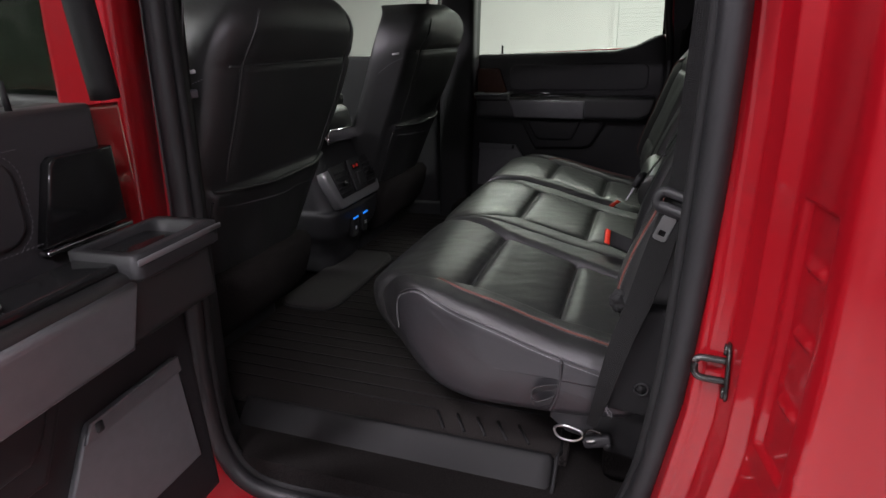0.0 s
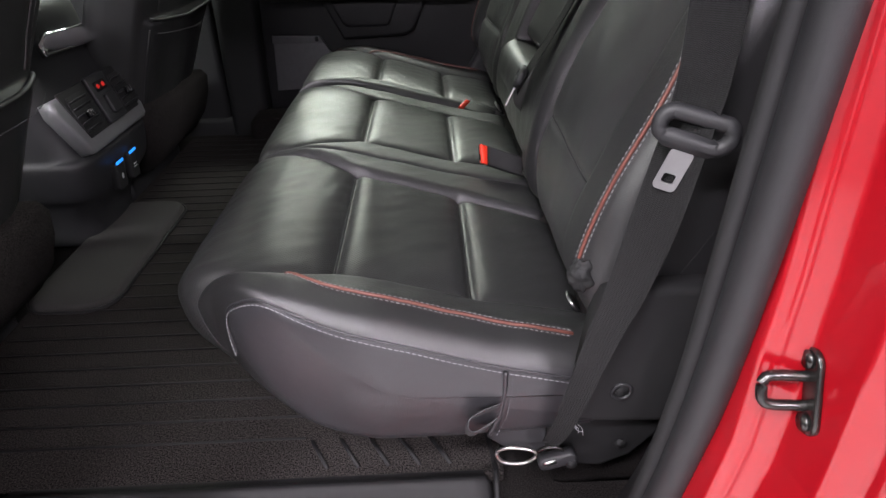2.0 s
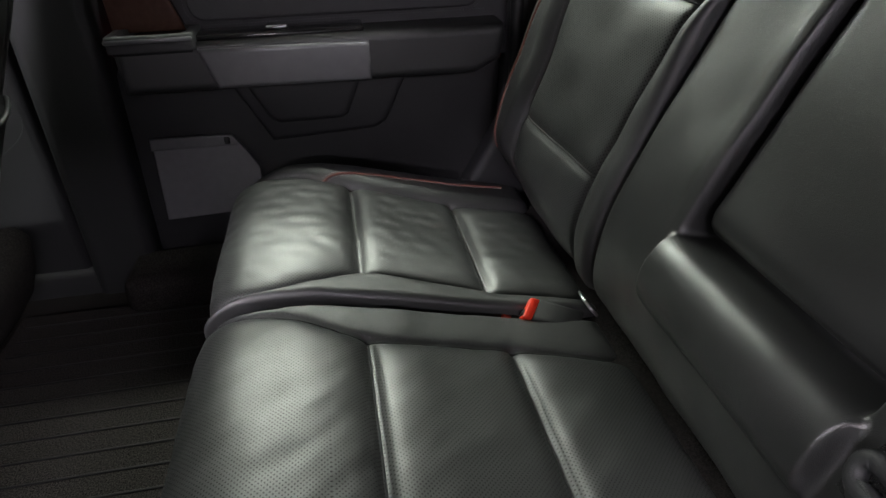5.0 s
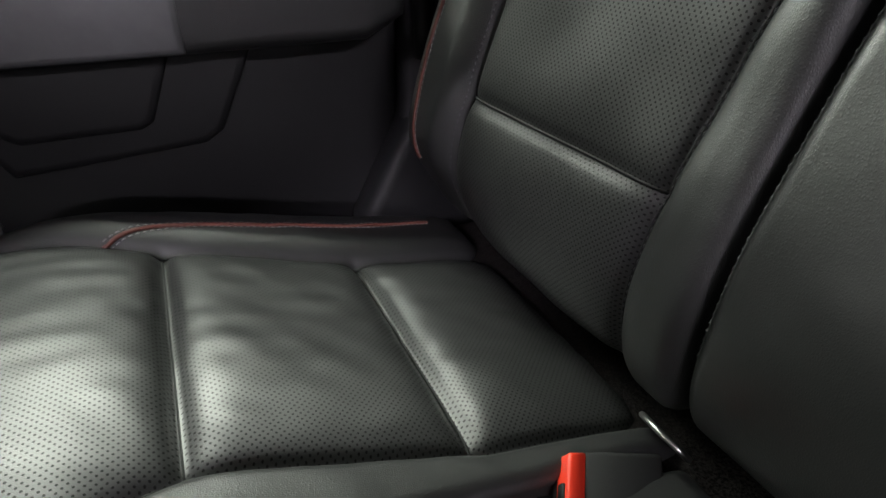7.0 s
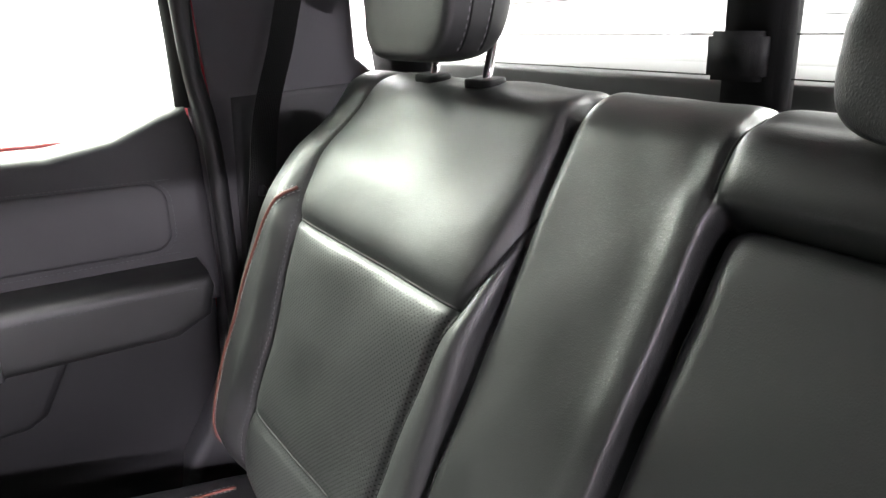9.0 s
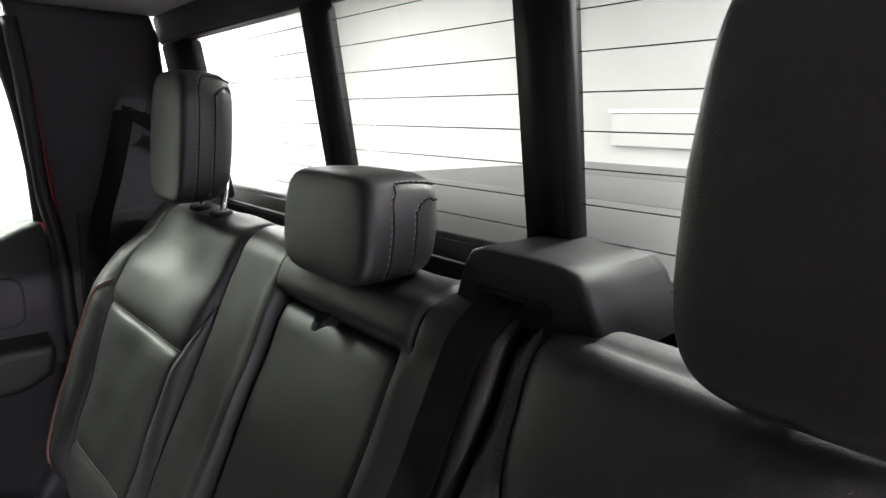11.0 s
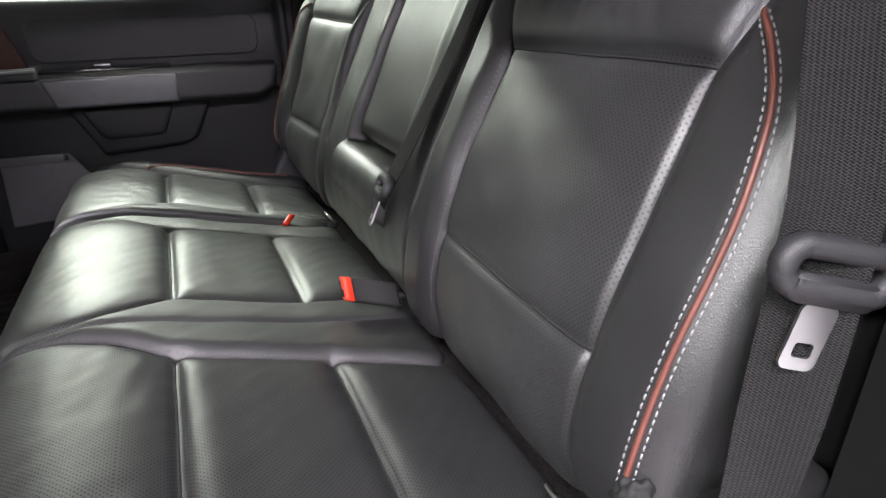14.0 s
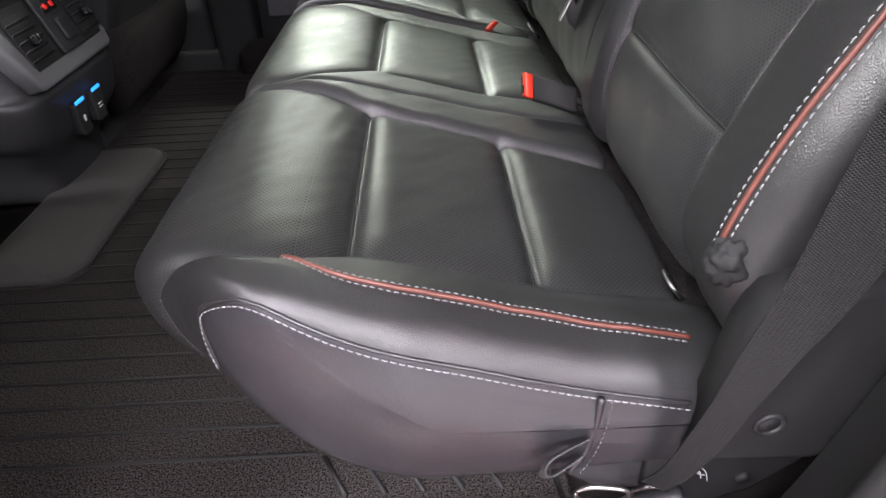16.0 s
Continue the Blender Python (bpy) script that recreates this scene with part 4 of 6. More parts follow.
lump((0.302, -0.006, 0.456), (0.018, 0.015, 0.020), 5, BLACK, bench, "gathered_corner", "crumpled black leather tuck below the piping")

BACK = [(0.40, 0.350), (0.352, 0.348), (0.327, 0.366), (0.319, 0.42), (0.334, 0.50), (0.374, 0.60), (0.426, 0.71), (0.470, 0.80), (0.502, 0.866), (0.521, 0.900), (0.548, 0.917), (0.580, 0.916),
        (0.606, 0.896), (0.618, 0.85), (0.60, 0.70), (0.56, 0.50), (0.52, 0.34)]
ZS = [0.34, 0.42, 0.50, 0.60, 0.72, 0.76, 0.82, 0.88, 0.96]


def back_y(q, ys):
    return np.interp(q, ZS, ys)


def upright(ys, lo=0.36, hi=0.94):
    return [(q, float(back_y(q, ys))) for q in np.linspace(lo, hi, 16)]


AB_OUT = [0.082, 0.086, 0.090, 0.092, 0.094, 0.080, 0.070, 0.072, 0.075]
AB_IN = [0.392, 0.400, 0.406, 0.412, 0.405, 0.438, 0.462, 0.470, 0.47]
FB_OUT = [1.345, 1.340, 1.336, 1.338, 1.350, 1.366, 1.376, 1.372, 1.36]
FB_IN = [1.085, 1.084, 1.080, 1.070, 1.050, 1.030, 1.018, 1.016, 1.022]


def back_insert(Q, Y, lo, hi, join, pillow=0.006):
    a, b = back_y(Q, lo), back_y(Q, hi)
    v = (Y - a) / (b - a)
    h = puff((Q - 0.30) / 0.205, v, 0.005) + puff((Q - 0.505) / (join - 0.505), v, 0.002, 3) + puff((Q - join) / (0.93 - join), v, pillow, 8)
    for q, d in ((0.508, 0.003), (join, 0.0035)):
        h = h + groove(Q, Y, [(q, float(back_y(q, lo)) + 0.003), (q, float(back_y(q, hi)) - 0.003)], d, 0.005)
    return h + groove(Q, Y, upright(lo), 0.006, 0.005) + groove(Q, Y, upright(hi), 0.006, 0.005)


def near_back(Q, Y):
    h = back_insert(Q, Y, AB_OUT, AB_IN, 0.726, 0.013)
    o = back_y(Q, AB_OUT)
    h = h + 0.022 * smooth01(0.38, 0.46, Q) * smooth01(0.86, 0.74, Q) * smooth01(o + 0.006, o - 0.035, Y)
    i = back_y(Q, AB_IN)
    h = h + 0.012 * smooth01(0.86, 0.74, Q) * smooth01(i - 0.004, i + 0.03, Y)
    h = h + 0.011 * smooth01(0.42, 0.10, Y) * smooth01(0.90, 0.80, Q) * smooth01(0.36, 0.44, Q)
    # creases of use in the upper panel
    for y, d in ((0.338, 0.0035), (0.285, 0.0048), (0.236, 0.0040), (0.172, 0.0030), (0.385, 0.0022), (0.118, 0.0018), (0.262, 0.0020), (0.312, 0.0018), (0.205, 0.0016)):
        h = h - d * np.exp(-(((Y - y - 0.10 * (Q - 0.79)) / (0.011 + 0.03 * abs(y - 0.25))) ** 2)) * np.exp(-(((Q - 0.785 - 0.12 * (y - 0.25)) / 0.032) ** 2))
    return (h + wobble(Q, Y, 38, 0.001, 11)) * smooth01(1.05, 0.97, Q)


def far_back(Q, Y):
    h = back_insert(Q, Y, FB_IN, FB_OUT, 0.734)
    o = back_y(Q, FB_OUT)
    h = h + 0.018 * smooth01(0.38, 0.46, Q) * smooth01(0.86, 0.74, Q) * smooth01(o - 0.006, o + 0.035, Y)
    i = back_y(Q, FB_IN)
    h = h + 0.006 * smooth01(0.86, 0.74, Q) * smooth01(i + 0.004, i - 0.03, Y)
    h = h + (0.020 * smooth01(1.06, 1.34, Y) + 0.016 * np.exp(-(((Q - 0.734) / 0.10) ** 2))) * smooth01(0.90, 0.80, Q) * smooth01(0.36, 0.44, Q)
    return (h + wobble(Q, Y, 38, 0.001, 12)) * smooth01(1.05, 0.97, Q)


ARM = (0.610, 0.868, 0.540, 0.858)


def mid_back(Q, Y):
    y0, y1, z0, z1 = ARM
    hole = smooth01(y0 - 0.005, y0 + 0.004, Y) * smooth01(y1 + 0.005, y1 - 0.004, Y) * smooth01(z0 - 0.008, z0 + 0.006, Q) * smooth01(z1 + 0.005, z1 - 0.004, Q)
    h = -0.046 * hole
    across = smooth01(y0 - 0.012, y0 + 0.002, Y) * smooth01(y1 + 0.016, y1 + 0.002, Y)
    # the roll below the armrest and the one under the headrest
    h = h + 0.022 * np.sqrt(np.clip(1 - ((Q - 0.490) / 0.042) ** 2, 0, 1)) * across
    h = h + 0.011 * np.exp(-(((Q - 0.890) / 0.027) ** 4)) * smooth01(y0 - 0.070, y0 - 0.004, Y) * smooth01(y1 + 0.030, y1 - 0.010, Y)
    # soft ridge along the sides of the opening
    for y in (y0 - 0.016, y1 + 0.016):
        h = h + 0.003 * np.exp(-(((Y - y) / 0.012) ** 2)) * smooth01(0.50, 0.56, Q) * smooth01(0.88, 0.85, Q)
    for y in (y0 - 0.016, y1 + 0.006):
        h = h + groove(Q, Y, [(0.865, y), (0.90, y), (1.0, y)], 0.005, 0.004)
    return (h + wobble(Q, Y, 30, 0.0008, 13)) * smooth01(1.05, 0.97, Q)


def back_perf(lo, hi):
    return lambda Q, Y: np.where((Y > back_y(Q, lo)) & (Y < back_y(Q, hi)) & (Q < 0.73), 1, 0)


nb = Pad(BACK, 260, -0.03, 0.492, 150, -1, "z", near_back, 0.045, 0.022)
near_rest = part("backrest", nb.geometry(back_perf(AB_OUT, AB_IN)), [CREASED, PERF_FAINT, CREASED], bench, "black leather backrest with a creased upper panel")
piping(nb, [(0.452, 0.000), (0.50, 0.001), (0.55, 0.002), (0.60, 0.002), (0.645, 0.004), (0.685, 0.011), (0.713, 0.023), (0.740, 0.042), (0.756, 0.058)], near_rest, 1)
for ys, d in ((AB_OUT, -0.006), (AB_IN, 0.006)):
    seam_threads(nb, [(q, y + d) for q, y in upright(ys, 0.40, 0.90)], near_rest, DARK_THREAD)
def back_seams(pad, lo, hi, parent, join):
    for q in (0.508, join):
        seam_line(pad, [(q, float(back_y(q, lo))), (q, float(back_y(q, hi)))], parent)
    for ys in (lo, hi):
        seam_line(pad, upright(ys, 0.38, 0.93), parent)


back_seams(nb, AB_OUT, AB_IN, near_rest, 0.726)
mb = Pad(BACK, 300, 0.498, 1.012, 260, -1, "z", mid_back, 0.018, 0.016)
mid_rest = part("backrest", mb.geometry(), [SMOOTH], bench, "black leather middle backrest frame")
fb = Pad(BACK, 240, 1.016, 1.462, 130, -1, "z", far_back, 0.018, 0.045)
far_rest = part("backrest", fb.geometry(back_perf(FB_IN, FB_OUT)), [LEATHER, PERF, LEATHER], single, "black leather backrest")
piping(fb, [(0.425, 1.406), (0.50, 1.414), (0.58, 1.416), (0.65, 1.412), (0.70, 1.404), (0.745, 1.388), (0.764, 1.376)], far_rest, -1)
for ys, d in ((FB_OUT, 0.006), (FB_IN, -0.006)):
    seam_threads(fb, [(q, y + d) for q, y in upright(ys, 0.40, 0.90)], far_rest, DARK_THREAD)

back_seams(fb, FB_IN, FB_OUT, far_rest, 0.734)
for y in (0.594, 0.874):
    seam_line(mb, [(0.868, y), (0.90, y), (0.98, y)], mid_rest)
seam_threads(mb, upright([1.006] * 9, 0.42, 0.90), mid_rest, DARK_THREAD)

# fold-down armrest in the middle backrest
arm_prof = [(0.42, 0.535), (0.385, 0.532), (0.368, 0.545), (0.366, 0.565), (0.381, 0.60), (0.431, 0.71), (0.475, 0.80), (0.494, 0.838), (0.508, 0.852), (0.53, 0.853)]


def arm_height(Q, Y):
    return -0.006 + 0.007 * puff((Q - 0.53) / 0.34, (Y - 0.614) / 0.250, 1.0, 6) + wobble(Q, Y, 30, 0.0005, 15)


ar = Pad(arm_prof, 110, 0.6135, 0.8645, 80, -1, "z", arm_height, 0.018, 0.018)
armrest = part("armrest", ar.geometry(), SMOOTH, bench, "folded-up black leather armrest")
for y in (0.6205, 0.8575):
    seam_threads(ar, [(0.57, y), (0.70, y), (0.83, y)], armrest, DARK_THREAD)
lp = spline([(0.507, 0.752, 0.855), (0.496, 0.752, 0.858), (0.487, 0.749, 0.856), (0.484, 0.743, 0.852), (0.487, 0.736, 0.855), (0.496, 0.733, 0.858), (0.507, 0.733, 0.855)], 24)
part("pull_tab", ribbon(lp, np.tile([-0.5, 0, -0.86], (24, 1)), 0.010, 0.003), BLACK, armrest, "black pull tab")


def headrest(yc, half, z0, z1, x0, x1, parent, posts, name="headrest"):
    """A padded headrest on chrome posts, its sides with two seams."""
    cuts = [(0.0, 0.02), (0.0, 0.45), (0.008, 0.74), (0.026, 0.90), (0.07, 0.975), (0.16, 1.0), (0.40, 1.004), (0.60, 0.992), (0.80, 0.955), (0.93, 0.87), (0.985, 0.74), (1.0, 0.40), (1.0, 0.02)]
    fine = spline(cuts, 70)
    m, rows = 96, []
    for u, s in fine:
        row = []
        for k in range(m):
            a = 2 * np.pi * k / m
            c, d = np.cos(a), np.sin(a)
            e = 2 / 4.6
            y, z = np.sign(c) * abs(c) ** e, np.sign(d) * abs(d) ** e
            taper = 1 - 0.08 * max(z, 0) - 0.03 * max(-z, 0)
            zz = (z0 + z1) / 2 + z * s * (z1 - z0) / 2
            row.append((x0 + u * (x1 - x0) + 0.18 * (zz - z0) * 0.55, yc + y * s * half * taper, zz))
        rows.append(row)
    P = np.array(rows)
    verts, faces = P.reshape(-1, 3), grid_faces(len(rows), m, True)
    faces += [tuple(range(m))[::-1], tuple((len(rows) - 1) * m + k for k in range(m))]
    head = part(name, (verts, [f[::-1] for f in faces]), HEAD, parent, "black leather headrest with side seams")
    mid = np.array([(x0 + x1) / 2, yc, (z0 + z1) / 2])
    # two seams on each side: up the side, round its upper corner and back along the top
    for share, below in ((0.30, 0.004), (0.55, 0.026)):
        for sgn in (1, -1):
            reach, r = z1 - below, 0.022
            way = [(share, z) for z in np.linspace(z0 + 0.012, reach - r, 12)]
            way += [(share + (1 - math.cos(a)) * r / (x1 - x0), reach - r + r * math.sin(a)) for a in np.linspace(0.2, 1.5, 8)]
            way += [(u, reach - 0.10 * (u - share) * (z1 - z0)) for u in np.linspace(share + r / (x1 - x0) + 0.04, 0.85, 5)]
            pts = []
            for u, z in spline(way, 90):
                k = int(np.argmin(np.abs(fine[6:-6, 0] - u))) + 6
                side = P[k][sgn * (P[k, :, 1] - yc) > 0.004]
                side = side[np.argsort(side[:, 2])]
                zz = min(z, side[-1, 2] - 0.010)
                pts.append([np.interp(zz, side[:, 2], side[:, 0]), np.interp(zz, side[:, 2], side[:, 1]), zz])
            pts = np.array(pts)
            nrm = pts - mid
            nrm /= np.linalg.norm(nrm, axis=1)[:, None]
            part("stitching", stitches(pts + nrm * 0.0012, nrm, 0.0045, 0.0030, 0.0010), plain_thread, head, smooth=False)
            part("seam", tube(pts + [0.0035, 0, 0], 0.0012, 6), BLACK, head)
    for y in posts:
        base = np.array([0.546, y, 0.914])
        part("post", tube([base + [-0.006, 0, -0.04], base, base + [0.012, 0, 0.06]], 0.0052, 12), CHROME, head, "chrome post")
        sleeve = part("sleeve", slab(rounded(0.030, 0.044, 0.010), base + [0, 0, 0.0], (1, 0, 0.12), (0, 1, 0), (-0.12, 0, 1), 0.009, 0.003), BLACK, head, "black plastic sleeve")
    return head


plain_thread = plain("grey_thread", (0.13, 0.125, 0.135), (0.19, 0.185, 0.195), 0.7, 300)
headrest(0.262, 0.085, 0.932, 1.168, 0.474, 0.568, bench, (0.205, 0.300))
headrest(0.728, 0.088, 0.911, 1.025, 0.478, 0.582, bench, ())
headrest(1.211, 0.085, 0.938, 1.147, 0.468, 0.557, single, (1.161, 1.257))

# side shield beside the near seat, brackets under the cushion
shield = thing("seat_side_cover", (0.36, -0.05, 0.3), "dark grey plastic seat side cover with a round hole", "trim panel")
part("panel", slab([(0.292, 0.275), (0.40, 0.268), (0.44, 0.29), (0.445, 0.45), (0.43, 0.468), (0.335, 0.468), (0.315, 0.455), (0.305, 0.42)], (0, -0.022, 0), (1, 0, 0), (0, 0, 1), (0, -1, 0), 0.035, 0.012, 3), BLACK, shield)
part("hole_rim", tube([(0.346 + 0.011 * math.cos(a), -0.0575, 0.325 + 0.011 * math.sin(a)) for a in np.linspace(0, 2 * np.pi, 20, endpoint=False)], 0.0025, 6, True), TRIM, shield)
part("hole", disc((0.346, -0.0572, 0.325), (0, -1, 0), 0.0098, 0.0016), BLACK, shield)
frame_ = thing("seat_bracket", (0.28, -0.02, 0.1), "black steel seat bracket with slots", "bracket")
part("plate", slab([(0.195, 0.262), (0.195, 0.215), (0.225, 0.190), (0.285, 0.178), (0.300, 0.185), (0.300, 0.270)], (0, -0.010, 0), (1, 0, 0), (0, 0, 1), (0, -1, 0), 0.012, 0.004), TRIM_SOFT, frame_)
part("lower_plate", slab([(0.270, 0.255), (0.272, 0.190), (0.300, 0.168), (0.345, 0.160), (0.385, 0.180), (0.420, 0.225), (0.432, 0.270), (0.30, 0.272)], (0, -0.016, 0), (1, 0, 0), (0, 0, 1), (0, -1, 0), 0.014, 0.006), BLACK, frame_, "black curved lower bracket plate")
part("slot", box((0.238, -0.0235, 0.230), (0.245, -0.0215, 0.248), 0.0), BLACK, frame_)
part("bolt", disc((0.368, -0.031, 0.205), (0, -1, 0), 0.007, 0.006), BLACK, frame_)
part("leg", box((0.24, 0.10, 0.075), (0.33, 0.93, 0.235), 0.02), BLACK, frame_)
part("hook", tube(spline([(0.206, -0.036, 0.204), (0.222, -0.038, 0.214), (0.250, -0.040, 0.210), (0.256, -0.040, 0.198), (0.240, -0.040, 0.186), (0.214, -0.038, 0.188)], 40, True), 0.0024, 8), STEEL, frame_, "bright steel wire hook")
part("hook", tube(spline([(0.258, -0.040, 0.205), (0.270, -0.043, 0.218), (0.288, -0.044, 0.214), (0.284, -0.044, 0.198), (0.266, -0.042, 0.192)], 40, True), 0.0026, 8), DARK_STEEL, frame_, "dark steel wire loop")
part("rear_carpet", box((0.29, 0.0, 0.08), (0.64, 1.45, 0.305), 0.02), CARPET, frame_)


# ---- belts and buckles ----
def buckle(at, to, along, parent_label, group="buckles"):
    """A buckle head: black body with a red push button on its end."""
    b = thing("seat_belt_buckle", at, parent_label, "buckle", group)
    a, f = Vector(at), (Vector(to) - Vector(at)).normalized()
    s = Vector(along).normalized()
    u = s.cross(f).normalized()
    o = rounded(0.040, 0.023, 0.006)
    part("body", slab(o, a, s, u, f, 0.075, 0.004), BLACK, b, "black plastic buckle body")
    part("button", slab(rounded(0.038, 0.019, 0.003), a - f * 0.001, s, u, -f, 0.014, 0.003), ORANGE, b, "red push button")
    part("slot", slab(rounded(0.026, 0.0045, 0.001, 2), a - f * 0.0152 + u * 0.0055, s, u, -f, 0.0010, 0.0), BLACK, b)
    part("notch", slab(rounded(0.012, 0.007, 0.002, 3, -0.008, -0.002), a - f * 0.0152, s, u, -f, 0.0009, 0.0), BLACK, b)
    part("stalk", tube(spline([a + f * 0.07, a + f * 0.10, a + f * 0.13 + Vector((0, 0, -0.02))], 10), 0.006, 8), BLACK, b)
    return b


buckle((0.250, 0.556, 0.374), (0.33, 0.552, 0.345), (0.0, 0.42, 0.9), "black seat belt buckle with red button on the bench")
buckle((0.240, 1.012, 0.334), (0.315, 1.004, 0.302), (0.55, 0.75, 0.25), "black seat belt buckle with red button on the bench")
buckle((0.205, 1.020, 0.322), (0.28, 1.020, 0.292), (0.2, 0.9, 0.25), "black seat belt buckle tucked between the cushions")


def belt(pts, across, width, label, tongue_at=None, n=80, name="seat_belt"):
    b = thing(name, pts[0], label, "seat belt", "rear seat belts")
    p = spline(pts, n)
    a = spline(across, n)
    part("webbing", ribbon(p, a, width), BELT, b, "ribbed black webbing", smooth=False)
    return b, p, a


def tongue(parent, c, down, across, flip=1, wide=0.061):
    """A latch plate: black moulded loop with a ridge, and a bright steel tongue with a slot through it."""
    c, d, s = Vector(c), Vector(down).normalized(), Vector(across).normalized()
    u = d.cross(s).normalized() * flip
    place = lambda x, y, z=0.0: np.array(c + s * x + d * y + u * z)
    loop_ = np.array([place(x, y, 0.004) for x, y in spline(rounded(wide, 0.023, 0.0105, 5), 60, True)][:-1])
    grip = part("grip", tube(loop_, 0.0078, 10, True), TRIM, parent, "black moulded latch loop")
    part("bridge", slab(rounded(wide - 0.010, 0.017, 0.008), c + d * 0.012 - u * 0.002, s, d, u, 0.013, 0.005, 3), TRIM, grip)
    part("ridge", slab(rounded(0.044, 0.003, 0.0014, 2), c + d * 0.014 + u * 0.0098, s, d, u, 0.0012, 0.0004), GLOSS, grip)
    outer, hole = rounded(0.021, 0.040, 0.005, 4), rounded(0.011, 0.009, 0.002, 4, 0.0, 0.008)
    n, verts = len(outer), []
    for z in (0.0, 0.0026):
        verts += [place(x, y + 0.040, 0.002 + z) for x, y in outer] + [place(x, y + 0.040, 0.002 + z) for x, y in hole]
    faces = []
    for k in range(n):
        j = (k + 1) % n
        faces += [(k, j, n + j, n + k), (2 * n + j, 2 * n + k, 3 * n + k, 3 * n + j), (j, k, 2 * n + k, 2 * n + j), (n + k, n + j, 3 * n + j, 3 * n + k)]
    part("latch_plate", (verts, faces), LATCH_STEEL, parent, "bright steel latch plate with a slot", smooth=False)


near_belt, _, _ = belt([(0.505, -0.070, 1.10), (0.455, -0.046, 1.055), (0.412, -0.020, 1.02), (0.394, -0.007, 0.985), (0.390, -0.005, 0.935), (0.387, -0.012, 0.86), (0.382, -0.026, 0.78), (0.376, -0.042, 0.70), (0.368, -0.050, 0.645), (0.334, -0.067, 0.50), (0.308, -0.071, 0.41), (0.292, -0.071, 0.34), (0.279, -0.064, 0.275), (0.270, -0.050, 0.232)],
                       [(0.9, 0.35, 0.3), (0.93, 0.30, 0.2), (0.97, 0.2, 0.1), (0.97, 0.05, 0.05), (0.86, -0.45, 0.0), (0.62, -0.78, 0.0), (0.66, -0.75, 0.0), (0.84, -0.52, 0.1), (0.9, -0.42, 0.1), (0.95, -0.22, 0.1), (0.95, -0.2, 0.1), (0.92, -0.3, 0.1), (0.85, -0.4, 0.1), (0.8, -0.5, 0)], np.r_[np.full(78, 0.047), np.linspace(0.047, 0.020, 42)], "black lap and shoulder belt hanging beside the rear seat", n=120)
tongue(near_belt, (0.368, -0.062, 0.640), (-0.35, -0.02, -0.93), (0.88, -0.42, -0.2), -1)
mid_belt, _, _ = belt([(0.556, 0.518, 0.927), (0.538, 0.519, 0.925), (0.515, 0.522, 0.908), (0.497, 0.527, 0.880), (0.44, 0.530, 0.76), (0.37, 0.545, 0.62), (0.318, 0.555, 0.53), (0.305, 0.555, 0.505)],
                      [(0.1, 1, 0)] * 4 + [(0.12, 1, 0.0), (0.12, 1, 0.05), (0.1, 1, 0.1), (0.1, 1, 0.1)], 0.047, "black middle belt across the bench backrest")
tongue(mid_belt, (0.306, 0.548, 0.535), (-0.45, -0.12, -0.88), (0.15, 1, -0.1), 1, 0.056)
far_belt, _, _ = belt([(0.500, 1.524, 1.088), (0.490, 1.520, 1.05), (0.462, 1.516, 0.95), (0.432, 1.512, 0.86), (0.415, 1.508, 0.76), (0.39, 1.505, 0.6), (0.35, 1.50, 0.42)],
                      [(0.95, 0.25, 0.1)] * 7, 0.044, "black belt hanging beside the far rear seat")
upper = spline([(0.497, 1.526, 1.094), (0.53, 1.524, 1.072), (0.57, 1.522, 1.045), (0.60, 1.53, 1.03)], 20)
part("webbing", ribbon(upper, np.tile([0.45, 0.25, 0.85], (20, 1)), 0.030), BELT, far_belt, "ribbed black webbing")

# belt outlet on the bench top
guide = thing("belt_guide", (0.6, 0.54, 0.9), "black moulded belt outlet on the backrest top", "belt guide")
part("housing", slab([(0.590, 0.902), (0.416, 0.902), (0.440, 0.950), (0.452, 0.961), (0.468, 0.965), (0.548, 0.968), (0.566, 0.962), (0.576, 0.948)], (0.668, 0, 0), (0, 1, 0), (0, 0, 1), (-1, 0, 0), 0.122, 0.010, 3), TRIM, guide)
part("slot", slab(rounded(0.086, 0.013, 0.005, 3, 0.512, 0.927), (0.5465, 0, 0), (0, 1, 0), (0, 0, 1), (-1, 0, 0), 0.0012, 0.0), BLACK, guide)
part("felt", slab(rounded(0.10, 0.22, 0.03), (0.61, 0.54, 0.893), (1, 0, 0), (0, 1, 0), (0, 0, 1), 0.012, 0.004), plain("grey_felt", (0.05, 0.05, 0.045), (0.12, 0.12, 0.11), 0.95, 150), guide, "worn grey felt pad")


def anchor(y, sgn):
    g = thing("belt_anchor", (0.50, y, 1.05), "dark grey belt outlet on the rear pillar", "belt anchor", "pillar belt outlets")
    part("cover", slab(rounded(0.06, 0.10, 0.02), (0.505, y, 1.065), (1, 0, 0), (0.25, 0, 1), (0, sgn, 0), 0.012, 0.006, 3), PILLAR, g)
    part("slot", slab(rounded(0.02, 0.056, 0.006), (0.502, y + sgn * 0.0125, 1.065), (1, 0, 0), (0.25, 0, 1), (0, sgn, 0), 0.001, 0.0), BLACK, g)
    part("label", slab(rounded(0.006, 0.028, 0.002, 2), (0.49, y + sgn * 0.0138, 1.075), (1, 0, 0), (0.25, 0, 1), (0, sgn, 0), 0.0008, 0.0), ORANGE, g, "red edge of the slot")


anchor(1.538, -1)


